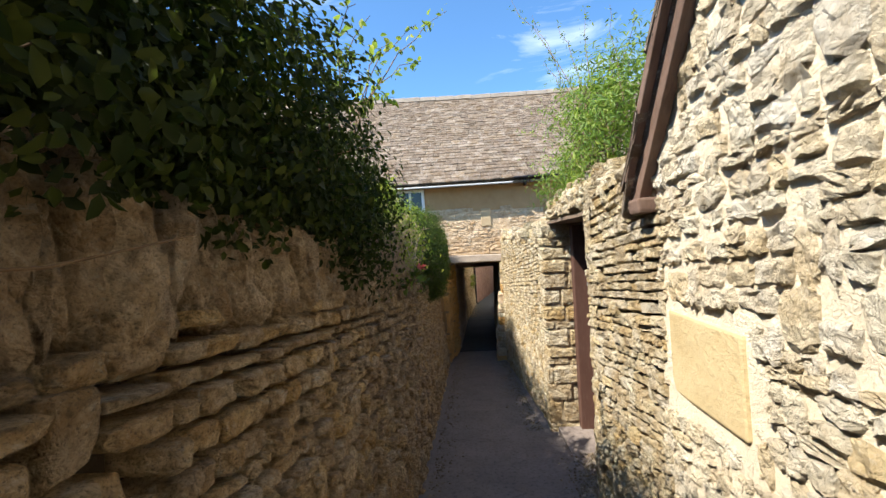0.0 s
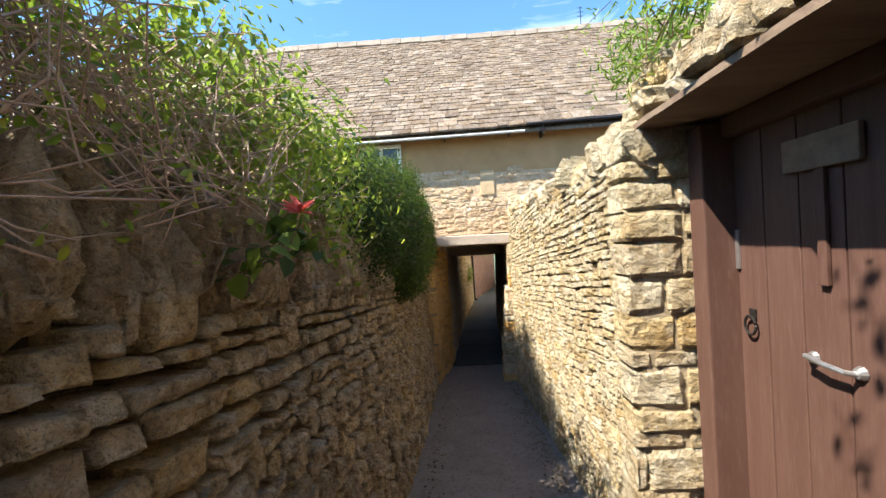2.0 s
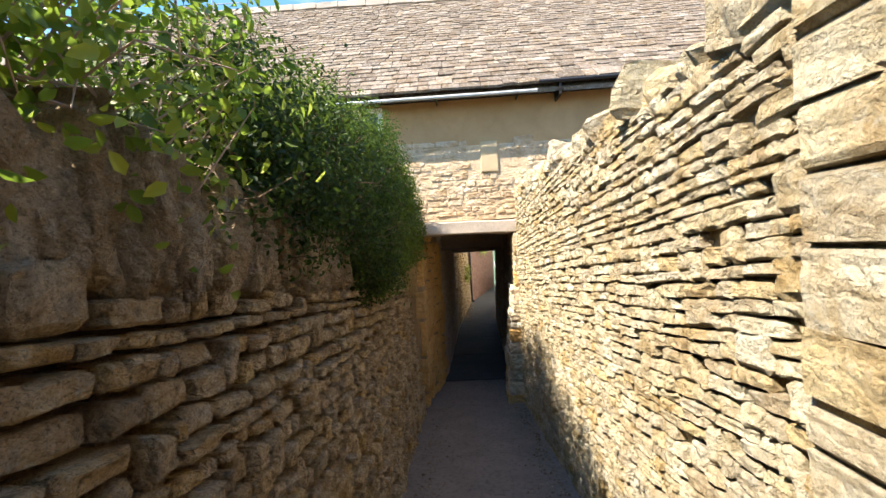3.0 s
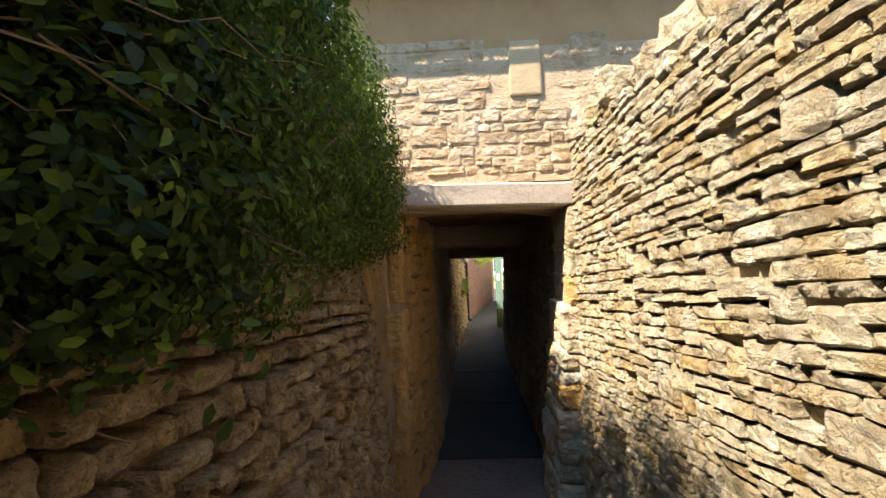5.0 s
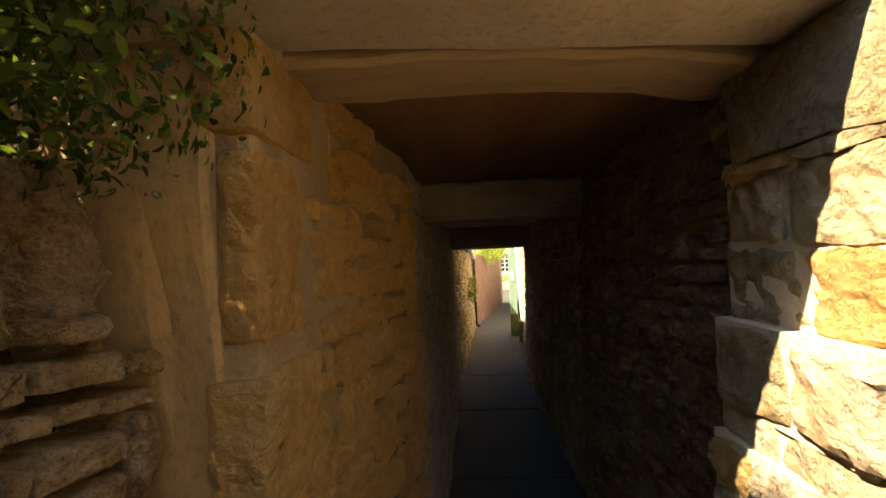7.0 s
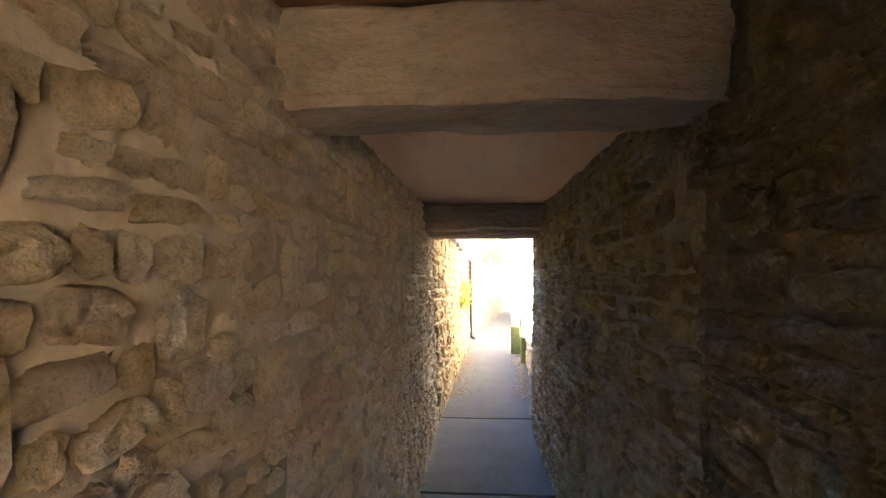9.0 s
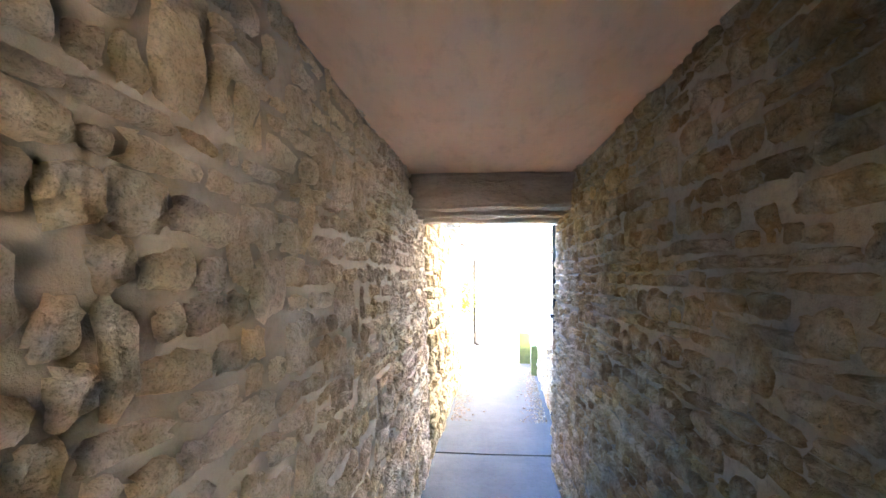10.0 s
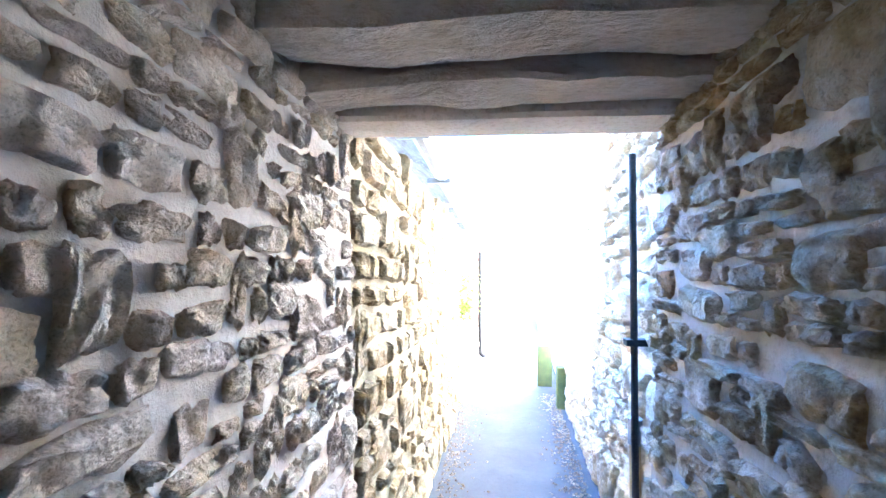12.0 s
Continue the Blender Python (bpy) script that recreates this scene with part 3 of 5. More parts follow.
slab_y = [8.3, 9.55, 10.85, 12.15, 12.88]
for a, b in zip(slab_y, slab_y[1:]):
    bm = bmesh.new()
    rows = [[bm.verts.new((x + 0.02 * noise.noise(Vector((x, y, 5))), y, ground_z(y) + 0.022 + 0.006 * noise.noise(Vector((x * 4, y * 3, 2))))) for x in np.linspace(-0.75, 1.0, 9)] for y in np.linspace(a + 0.012, b - 0.012, 7)]
    for p, q in zip(rows, rows[1:]):
        for k in range(8):
            bm.faces.new((p[k], p[k + 1], q[k + 1], q[k]))
    geo = bmesh.ops.extrude_face_region(bm, geom=bm.faces[:])
    bmesh.ops.translate(bm, vec=(0, 0, -0.05), verts=[v for v in geo["geom"] if isinstance(v, bmesh.types.BMVert)])
    bmesh.ops.recalc_face_normals(bm, faces=bm.faces)
    part("floor_slab", bm, M_tar2, far_path)

# grit and dead leaves along the wall feet
def grit(name, strips, count, seed, label):
    r = np.random.default_rng(seed)
    vs, fs = [], []
    for k in range(count):
        xa, ya, xb, yb, side = strips[k % len(strips)]
        t = r.random()
        off = abs(r.normal()) * 0.09
        x, y = xa + (xb - xa) * t + side * off, ya + (yb - ya) * t
        s = r.uniform(0.004, 0.013)
        q = np.array([x, y, ground_z(y) + 0.006])
        o = [np.array(p) * s * r.uniform(0.6, 1.3, 3) for p in ((1, 0, 0), (0, 1, 0), (-1, 0, 0), (0, -1, 0), (0, 0, 0.8))]
        b = len(vs)
        vs += [tuple(q + p) for p in o]
        fs += [(b, b + 1, b + 4), (b + 1, b + 2, b + 4), (b + 2, b + 3, b + 4), (b + 3, b, b + 4)]
    me = bpy.data.meshes.new(name)
    me.from_pydata(vs, [], fs)
    me.materials.append(M_gravel)
    return tagged(new(name, me), label, "grit", kind="stuff")


# ---- wall along the alley's garden side ----
DRY = shape_set("stone", 26, 0.6, 1.05, M_left)
DRY_R = shape_set("stone", 26, 0.5, 0.9, M_right)
RUB_H = shape_set("stone", 24, 1.3, 1.4, M_house, (7, 6))
JAMB = shape_set("jamb_stone", 14, 0.6, 0.6, M_right, (7, 6))
RUB_FL = shape_set("stone", 14, 1.2, 1.0, M_gold)
RUB_F = shape_set("stone", 14, 0.7, 0.8, M_facade)
RUB_T = shape_set("stone", 30, 1.2, 1.5, M_tunnel, (8, 6))
RUB_TE = shape_set("stone", 18, 1.1, 1.3, M_tunnel_e, (7, 6))
RUB_TR = shape_set("stone", 20, 1.1, 1.3, M_tunnel_r, (7, 6))
RUB_T2 = shape_set("stone", 16, 1.2, 1.2, M_ashlar, (8, 7))
SLATE = shape_set("slate", 8, 0.1, 0.35, M_slate, (5, 4))
COPE = shape_set("coping_stone", 14, 0.9, 1.7, M_cope, (6, 10))
COPE_R = shape_set("coping_stone", 10, 0.8, 1.2, M_right)

L0, L1 = (-0.48, -5.0), (-0.60, 7.48)
LEFT_H = 1.36
wall_left = backing(L0, L1, 1, lambda y: ground_z(y) + LEFT_H + 0.02, 0.085, 0.55, 0.11, M_gap, "wall_left", "dry-stone garden wall in shade, its limestone coloured browner for that")
for_left = masonry(L0, L1, 1, lambda y: LEFT_H, (0.042, 0.078), (0.055, 0.16), 0.15, 0.034, 0.013, 0.10, 0.11, tilt=0.035, long_near=(1.2, 4.3), seed=3, vary=0.22)

# ---- wall on the sunny side, with its doorway ----
def right_x(y):
    return 0.60 - 0.031 * (y - 3.6)


R0, R1 = (right_x(3.80), 3.80), (right_x(7.5), 7.5)
R_TOP = 1.42
wall_right = backing(R0, R1, -1, lambda y: R_TOP + 0.02, 0.034, 0.45, 0.0, M_gap_r, "wall_right", "sunlit dry-stone wall of cream limestone")
for_right = masonry(R0, R1, -1, lambda y: R_TOP - ground_z(y), (0.028, 0.058), (0.05, 0.17), 0.12, 0.012, 0.003, 0.14, 0.0, tilt=0.03, long_near=(4.4, 7.3), seed=5, vary=0.10)
wall_right_2 = backing((0.63, 1.62), (0.61, 2.55), -1, lambda y: 1.66, 0.05, 0.45, 0.0, M_gap_r, "wall_right_2", "sunlit dry-stone wall beside the garden door")
for_right2 = masonry((0.63, 1.62), (0.61, 2.55), -1, lambda y: 1.66 - ground_z(y), (0.033, 0.062), (0.05, 0.17), 0.14, 0.015, 0.004, 0.14, 0.0, tilt=0.035, seed=6, vary=0.14)
# reveals of the doorway, squared stones
for_jamb_l = masonry((0.555, 3.80), (0.85, 3.80), 1, lambda y: 1.92, (0.06, 0.20), (0.22, 0.30), 0.16, 0.02, 0.006, 0.0, 0.0, seed=11)
for_jamb_r = masonry((0.60, 2.55), (0.95, 2.55), -1, lambda y: 1.84, (0.08, 0.17), (0.2, 0.36), 0.16, 0.03, 0.010, 0.2, 0.0, seed=9)

# ---- gable wall of the house on the sunny side ----
H0, H1 = (0.70, -5.0), (0.635, 1.66)
VERGE_Y, VERGE_Z, PITCH = 1.74, 1.60, 1.43
APEX_Y = -0.9


def gable_z(y):
    return VERGE_Z + PITCH * (VERGE_Y - y) if y > APEX_Y else VERGE_Z + PITCH * (VERGE_Y - APEX_Y) - PITCH * (APEX_Y - y)


wall_house = backing(H0, H1, -1, lambda y: gable_z(y) - 0.06, 0.006, 4.0, 0.0, M_mortar_w, "wall_house", "pale rubble gable wall bedded in lime mortar", 0.12, 0.014)
BLK = (1.17, 1.60, 0.79, 1.10)


def skip_block(u, z, w, h):
    y = -5.0 + u
    return BLK[0] - w / 2 < y < BLK[1] + w / 2 and BLK[2] - h / 2 < z < BLK[3] + h / 2


for_house = masonry(H0, H1, -1, lambda y: min(gable_z(y) - ground_z(y) - 0.1, 4.2), (0.035, 0.085), (0.05, 0.16), 0.07, 0.012, 0.002, 0.24, 0.0, skip=skip_block, tilt=0.13, long_near=(0.1, 1.7), seed=12)
part("block", box((0.635, BLK[0], BLK[2]), (0.74, BLK[1], BLK[3]), 0.012, wobble=0.010), M_block, wall_house, "smooth yellow squared limestone block")

# verge: stone slates, a weathered bargeboard and the stub of a wall plate
roof_house = setting("roof_house", strip([((0.585, VERGE_Y + 0.06, VERGE_Z - 0.05), (0.585, VERGE_Y + 0.06, VERGE_Z - 0.10)), ((0.585, APEX_Y, gable_z(APEX_Y) + 0.03), (0.585, APEX_Y, gable_z(APEX_Y) - 0.04)), ((0.585, -3.6, gable_z(-3.6) + 0.03), (0.585, -3.6, gable_z(-3.6) - 0.04))], (4.2, 0, 0)), M_slate, "steep stone-slated cottage roof over the gable")
verge_mats = []
for k in range(34):
    y = VERGE_Y + 0.05 - 0.075 * k
    m = pose(0.70 + rng.normal() * 0.012, y, gable_z(y) + 0.035 + rng.random() * 0.015, -math.degrees(math.atan(PITCH)) + 7, rng.normal() * 3, rng.normal() * 4) @ Matrix.Diagonal((0.30, 0.24, 0.026, 1))
    verge_mats.append(m)
bargeboard = thing("bargeboard", "weathered split brown bargeboard under the slate verge", "bargeboard")
A = math.degrees(math.atan(PITCH))
ln = math.hypot(2.3, 2.3 * PITCH)
mb = pose(0.612, VERGE_Y + 0.03, VERGE_Z - 0.08, 180 - A, 0, 0)
part("board", box((-0.022, 0, -0.055), (0.022, ln, 0.05), 0.006, mb, 0.006), M_barge, bargeboard)
part("fillet", box((-0.06, 0.1, -0.062), (-0.025, ln, -0.02), 0.006, mb, 0.01), M_barge, bargeboard, "split grey wooden strip")
part("wall_plate_end", box((0.56, VERGE_Y - 0.11, VERGE_Z - 0.12), (0.76, VERGE_Y + 0.0, VERGE_Z - 0.06), 0.012, None, 0.008), M_barge, bargeboard, "dark worn beam end")

# ---- garden door ----
door = tagged(thing("door_1", "closed brown-painted plank door with iron fittings", "door", (0.96, 3.15, ground_z(3.15))), kind="structure")
ys = np.linspace(2.52, 3.70, 9)
for a, b in zip(ys, ys[1:]):
    part("plank", box((-0.02 + rng.random() * 0.004, a - 3.15 + 0.002, 0.03), (0.03, b - 3.15 - 0.002, 1.82), 0.004), M_door, door)
part("frame_post", box((-0.14, 3.69 - 3.15, -0.03), (0.06, 3.785 - 3.15, 1.86), 0.008), M_door, door)
part("frame_post", box((-0.10, 2.42 - 3.15, 0.0), (0.06, 2.52 - 3.15, 1.86), 0.008), M_door, door)
part("frame_head", box((-0.06, 2.52 - 3.15, 1.80), (0.06, 3.70 - 3.15, 1.88), 0.008), M_door, door)
part("plaque", box((-0.038, 3.19 - 3.15, 1.62), (-0.021, 3.44 - 3.15, 1.72), 0.004), M_wood, door, "small blank wooden name board")
part("cover_strip", box((-0.034, 3.30 - 3.15, 1.28), (-0.02, 3.33 - 3.15, 1.62), 0.003), M_door, door)
part("latch_plate", box((-0.030, 3.675 - 3.15, 1.30), (-0.018, 3.72 - 3.15, 1.45), 0.004), M_steel, door, "galvanised latch plate")
ring = [(-0.035, 3.62 - 3.15 + 0.028 * math.cos(a), 1.10 + 0.034 * math.sin(a)) for a in np.linspace(0, 2 * math.pi, 17)]
part("ring_pull", tube(ring, 0.005, None, 6), M_iron, door, "black iron ring pull")
part("ring_rose", box((-0.028, 3.605 - 3.15, 1.12), (-0.018, 3.635 - 3.15, 1.16), 0.003), M_iron, door)
bar = [(-0.022, 3.37 - 3.15, 1.06), (-0.055, 3.36 - 3.15, 1.065), (-0.06, 3.30 - 3.15, 1.06), (-0.054, 3.235 - 3.15, 1.055), (-0.022, 3.225 - 3.15, 1.05)]
part("pull_handle", tube(bar, 0.008, None, 8), M_steel, door, "worn steel pull handle")
for yy in (3.37, 3.225):
    part("handle_boss", tube([(-0.02, yy - 3.15, 1.055), (-0.034, yy - 3.15, 1.055)], 0.02, 0.014, 10), M_steel, door)
door_sill = setting("trim_sill", box((0.62, 2.5, ground_z(3.1) - 0.12), (1.02, 3.76, ground_z(3.1) - 0.01), 0.01, None, 0.006), M_asphalt, "worn stone door sill")
hood = tagged(new("trim_door_hood", mesh_of("trim_door_hood", rough_beam((2.48, -1.03, 1.535), (3.80, -0.62, 1.562), 10, 0.005), M_wood)), "thin dark slab hood over the garden door", kind="structure")
hood.matrix_world = Matrix.Rotation(radians(90), 4, "Z")
hood_mats = []
for row, (xo, zz) in enumerate(((0.64, 1.60), (0.69, 1.69), (0.76, 1.77))):
    y = 2.38
    while y < 3.85:
        w = rng.uniform(0.08, 0.2)
        hh = rng.uniform(0.06, 0.12)
        hood_mats.append(pose(xo + 0.08 + rng.normal() * 0.015, y + w / 2, zz + hh * 0.3, rng.normal() * 6, rng.normal() * 8, 90 + rng.normal() * 10) @ Matrix.Diagonal((w, 0.2, hh, 1)))
        y += w
hood_top = setting("wall_over_door", box((0.70, 2.40, 1.566), (1.05, 3.84, 1.74), 0.02, None, 0.01), M_gap_r, "rubble heaped over the door hood")
setting("wall_door_back", box((1.04, 2.2, -0.9), (1.10, 4.2, 1.56)), M_gap, "dark boards behind the door")

# ---- house over the passage ----
FY = 7.5
OX0, OX1, OZ = -0.56, 0.445, 1.04
EAVE = 2.50
facade_l = setting("wall_facade_left", box((-7, FY + 0.004, -1.4), (OX0 - 0.012, FY + 0.45, 1.185), 0), M_mortar_p, "rendered stone front of the house over the passage")
facade_r = setting("wall_facade_right", box((OX1 + 0.03, FY + 0.004, -1.4), (7, FY + 0.45, 1.185), 0), M_mortar_p)
facade_t = setting("wall_facade_over", box((-7, FY + 0.006, 1.19), (7, FY + 0.45, EAVE), 0), M_render, "brown rendered upper front of the house under the eaves")
part("mortar_bed", box((-1.6, FY + 0.001, 1.19), (1.3, FY + 0.02, 2.0), 0.004, None, 0.004), M_mortar_p, facade_t)

def skip_facade(u, z, w, h):
    x = -1.6 + u
    return z - h / 2 < 1.17 or z > 2.06 or (x > 0.55 and z > 2.0) or (0.13 - w / 2 < x < 0.34 + w / 2 and 1.70 - h / 2 < z < 2.03 + h / 2)


for_facade = masonry((-1.6, FY + 0.0), (1.3, FY + 0.0), 1, lambda y: 2.08 + 0.9, (0.045, 0.085), (0.08, 0.26), 0.08, 0.009, 0.004, 0.20, 0.0, level=-0.85, skip=skip_facade, tilt=0.03, seed=21)
part("block", box((0.14, FY - 0.018, 1.70), (0.33, FY + 0.1, 2.03), 0.012, None, 0.004), M_block_p, facade_t, "squared pale limestone block")
lin = part("lintel", rough_beam((-1.40, -0.035, 0), (0.06, 0.20, 0.135), 16, 0.004), M_lintel, facade_t, "long smooth pinkish stone lintel")
lin.matrix_world = pose(0.445, FY, OZ, 0, 0.7, 4.5)
lin = part("inner_lintel", rough_beam((-1.06, 0.225, 0), (0.15, 0.44, 0.17), 16, 0.010, 0.03), M_strip, facade_t, "rough wooden lintel behind the stone one")
lin.matrix_world = pose(0.445, FY, 1.012, 0, 1.2, 4.5)
# big worn blocks of the passage's jamb on the garden side, bedded in wide brown mortar
def worn_block(a, b, amount, seed):
    bm = box(a, b, 0.022)
    bmesh.ops.subdivide_edges(bm, edges=[e for e in bm.edges if e.calc_length() > 0.05], cuts=8, use_grid_fill=True)
    shift = Vector((seed * 3.7, seed * 1.3, 0))
    for v in bm.verts:
        v.co += noise.noise_vector(v.co * 7 + shift) * amount + noise.noise_vector(v.co * 23 + shift) * amount * 0.6 + noise.noise_vector(v.co * 55 + shift) * amount * 0.3
    return bm


part("mortar_bed", worn_block((OX0 - 0.50, FY - 0.004, -1.0), (OX0 - 0.004, FY + 0.40, OZ - 0.004), 0.008, 5), M_mortar_b, facade_l, "wide brown mortar round the jamb stones")
part("render_patch", worn_block((OX0 - 0.44, FY - 0.014, -1.0), (OX0 - 0.065, FY + 0.10, 1.0), 0.012, 9), M_patch, facade_l, "smeared brown render beside the quoins")
k = 0
for z, h in ((-0.95, 0.26), (-0.66, 0.36), (-0.27, 0.38), (0.14, 0.30), (0.49, 0.33), (0.855, 0.175)):
    part("quoin", worn_block((OX0 - (0.06, 0.09)[k % 2], FY - 0.022, z), (OX0 + 0.012, FY + (0.17, 0.25)[k % 2], z + h), 0.014, k), M_ashlar, facade_l, "large worn ochre quoin stone")
    k += 1
# stones of the other jamb, uneven, stepping inwards towards the ground
z, k = -0.95, 0
bed = bmesh.new()
while z < 0.80:
    h = min(rng.uniform(0.07, 0.20), 0.81 - z)
    inn = OX1 - 0.12 * min(1, max(0, (0.62 - z) / 1.1)) + rng.normal() * 0.008
    add_box(bed, (inn + 0.012, FY - 0.012, z - 0.012), (OX1 + 0.17, FY + 0.36, z + h + 0.012))
    cut = rng.uniform(0.09, 0.24)
    for y0, y1 in ((-0.03, cut - 0.004), (cut + 0.004, 0.36)):
        part("jamb_stone", worn_block((inn + rng.normal() * 0.006, FY + y0 + rng.normal() * 0.006, z + 0.003), (OX1 + 0.17, FY + y1, z + h - 0.003), 0.015, k), (M_facade, M_right, M_ashlar, M_right, M_house)[k % 5], facade_r)
        k += 1
    z += h
part("mortar_bed", bed, M_mortar_w, facade_r)
bm = box((OX1 - 0.01, FY - 0.04, 0.81), (OX1 + 0.17, FY + 0.34, 1.03), 0.02)
bmesh.ops.subdivide_edges(bm, edges=bm.edges[:], cuts=3, use_grid_fill=True)
for v in bm.verts:
    v.co += noise.noise_vector(v.co * 9) * 0.014 + noise.noise_vector(v.co * 31) * 0.006
part("corbel", bm, M_right, facade_r)

# eaves, gutter and window
gutter = thing("eaves_gutter", "thin pale grey gutter under the stone-slate eaves", "gutter", (0, 7.285, 2.462))
gp = [(-6.5, 0, 0.02), (-3, 0, 0.012), (0.74, 0, 0.0)]
part("channel", tube(gp, 0.017, None, 8), M_gutter, gutter)
for x in (-5.5, -4.2, -2.9, -1.6, -0.3, 0.55):
    part("bracket", box((x - 0.008, -0.01, -0.01), (x + 0.008, 0.24, 0.012), 0.002), M_iron, gutter)
gutter2 = thing("eaves_gutter", "short black gutter with a downpipe bracket", "gutter", (0, 7.28, 2.545))
part("channel", tube([(0.76, 0, 0), (5.5, 0, 0.01)], 0.021, None, 8), M_black, gutter2)
part("bracket", box((0.96, 0.0, -0.14), (0.985, 0.26, -0.02), 0.004), M_iron, gutter2)
part("bracket", box((0.93, 0.0, -0.10), (1.01, 0.02, -0.075), 0.004), M_iron, gutter2)
window_1 = tagged(thing("window_1", "small white-painted casement window under the eaves", "window", (-1.17, FY - 0.002, 2.02)), kind="structure")
for a, b in (((-0.27, -0.03, 0), (-0.22, 0.03, 0.44)), ((0.22, -0.03, 0), (0.27, 0.03, 0.44)), ((-0.22, -0.03, 0.39), (0.22, 0.03, 0.44)), ((-0.22, -0.03, 0), (0.22, 0.03, 0.05)), ((-0.02, -0.028, 0.05), (0.02, 0.02, 0.39))):
    part("window_frame", box(a, b, 0.004), M_paint, window_1)
part("pane", box((-0.22, -0.008, 0.05), (-0.02, 0.0, 0.39)), M_glass, window_1)
part("pane", box((0.02, -0.008, 0.05), (0.22, 0.0, 0.39)), M_glass, window_1)
part("window_sill", box((-0.30, -0.06, -0.05), (0.30, 0.03, -0.002), 0.006), M_lintel, window_1)

# roof of stone slates
RY, RZ, EY, EZ = 9.9, 5.0, 7.30, 2.52
roof = setting("roof", strip([((-8, EY + 0.02, EZ - 0.03), (-8, EY + 0.02, EZ - 0.07)), ((-8, RY, RZ - 0.04), (-8, RY, RZ - 0.16)), ((-8, 12.4, 2.62), (-8, 12.4, 2.52))], (16, 0, 0)), M_slate, "long old roof of weathered brown stone slates")
SL = math.atan2(RZ - EZ, RY - EY)
s_len = math.hypot(RZ - EZ, RY - EY)
roof_mats, roof_near = [], []
s, rowi = 0.0, 0
while s < s_len:
    gauge = 0.118 - 0.05 * s / s_len
    x = -5.5 - rng.random() * 0.2
    while x < 5.5:
        w = rng.uniform(0.10, 0.27) * (1 - 0.3 * s / s_len)
        lift = 0.02 + rng.random() * 0.012 - (0.0 if x < 0.74 else -0.03) * (1 if rowi == 0 else 0)
        y, zz = EY + math.cos(SL) * (s + gauge * 0.8), EZ + math.sin(SL) * (s + gauge * 0.8)
        sagz = -0.05 * math.sin(x * 0.55 + 0.6) * (s / s_len)
        m = pose(x + w / 2, y, zz + lift * 0.9 + sagz, math.degrees(SL) - 5.5 + rng.normal() * 0.8, rng.normal() * 0.7, rng.normal() * 1.2) @ Matrix.Diagonal((w - 0.006, gauge * 1.9, 0.022 + 0.008 * rng.random(), 1)) @ pose(0, 0, 0, 90, 0, 0) @ Matrix.Diagonal((1, 1, 1, 1))
        roof_mats.append(m)
        roof_near.append(-0.8 < x < 1.9 and s < 1.4)
        x += w
    s += gauge
    rowi += 1
x = -6.0
while x < 6:
    w = rng.uniform(0.35, 0.5)
    part("ridge_tile", rough_beam((x, RY - 0.13, RZ - 0.06 - 0.05 * math.sin(x * 0.55 + 0.6)), (x + w - 0.01, RY + 0.13, RZ + 0.045 - 0.05 * math.sin(x * 0.55 + 0.6)), 3, 0.008), M_lintel, roof)
    x += w
aerial = thing("aerial", "thin metal aerial standing on the far side of the roof", "aerial", (2.35, 10.0, 4.95))
part("mast", tube([(0, 0, -0.1), (0, 0, 0.48)], 0.008, None, 6), M_iron, aerial)
for zz in (0.30, 0.38, 0.46):
    part("rod", tube([(-0.06, 0, zz), (0.06, 0.02, zz + 0.01)], 0.004, None, 5), M_iron, aerial)

# chimney and aerial of a house further back
setting("wall_cottage_back", box((-11.5, 14.4, -1.6), (-6.0, 18.5, 7.0)), M_render, "plain back cottage under the chimney")
chimney = thing("chimney", "stone chimney stack with a clay pot beyond the roof", "chimney", (-8.28, 15.0, 2.0))
part("stack", box((-0.62, -0.35, 4.98), (0.62, 0.35, 5.52), 0.03, None, 0.01), M_house, chimney)
part("cap", box((-0.70, -0.42, 5.52), (0.70, 0.42, 5.68), 0.02, None, 0.01), M_slate, chimney)
part("pot", tube([(0.28, 0, 5.68), (0.28, 0, 5.94), (0.28, 0, 6.29)], 0.22, 0.17, 12), M_block, chimney, "yellow clay pot")
part("cowl", tube([(0.28, 0, 6.29), (0.28, 0, 6.41)], 0.24, 0.20, 12), M_slate, chimney)
aerial2 = thing("aerial", "tall thin aerial mast on the far slope of the roof", "aerial", (-4.80, 10.9, 3.9))
part("mast", tube([(0, 0, 0), (0, 0, 3.19)], 0.012, None, 6), M_pvc, aerial2)
part("rod", tube([(0.0, 0, 2.01), (0.55, 0.05, 2.03)], 0.010, None, 5), M_pvc, aerial2)

# ---- passage under the house ----
T_L0, T_LM, T_L1 = (-0.545, FY + 0.22), (-0.40, 8.60), (-0.285, 12.0)
T_R0, T_R1 = (0.415, FY + 0.34), (0.535, 12.0)
wall_tl = backing(T_LM, T_L1, 1, lambda y: 1.16, 0.002, 2.5, 0.035, M_mortar_t, "wall_passage_left", "rubble wall of the covered passage, grey mortar", 0.12, 0.010)
wall_tl2 = backing(T_L0, T_LM, 1, lambda y: 1.16, 0.014, 2.5, 0.025, M_mortar_b, "wall_passage_left_2", "ochre rubble wall inside the passage mouth", 0.12, 0.010)
for_tl = masonry(T_LM, T_L1, 1, lambda y: 1.06 - ground_z(y), (0.042, 0.080), (0.05, 0.16), 0.07, 0.012, 0.006, 0.18, 0.035, tilt=0.11, long_near=(9.6, 12.0), seed=31, vary=0.3)
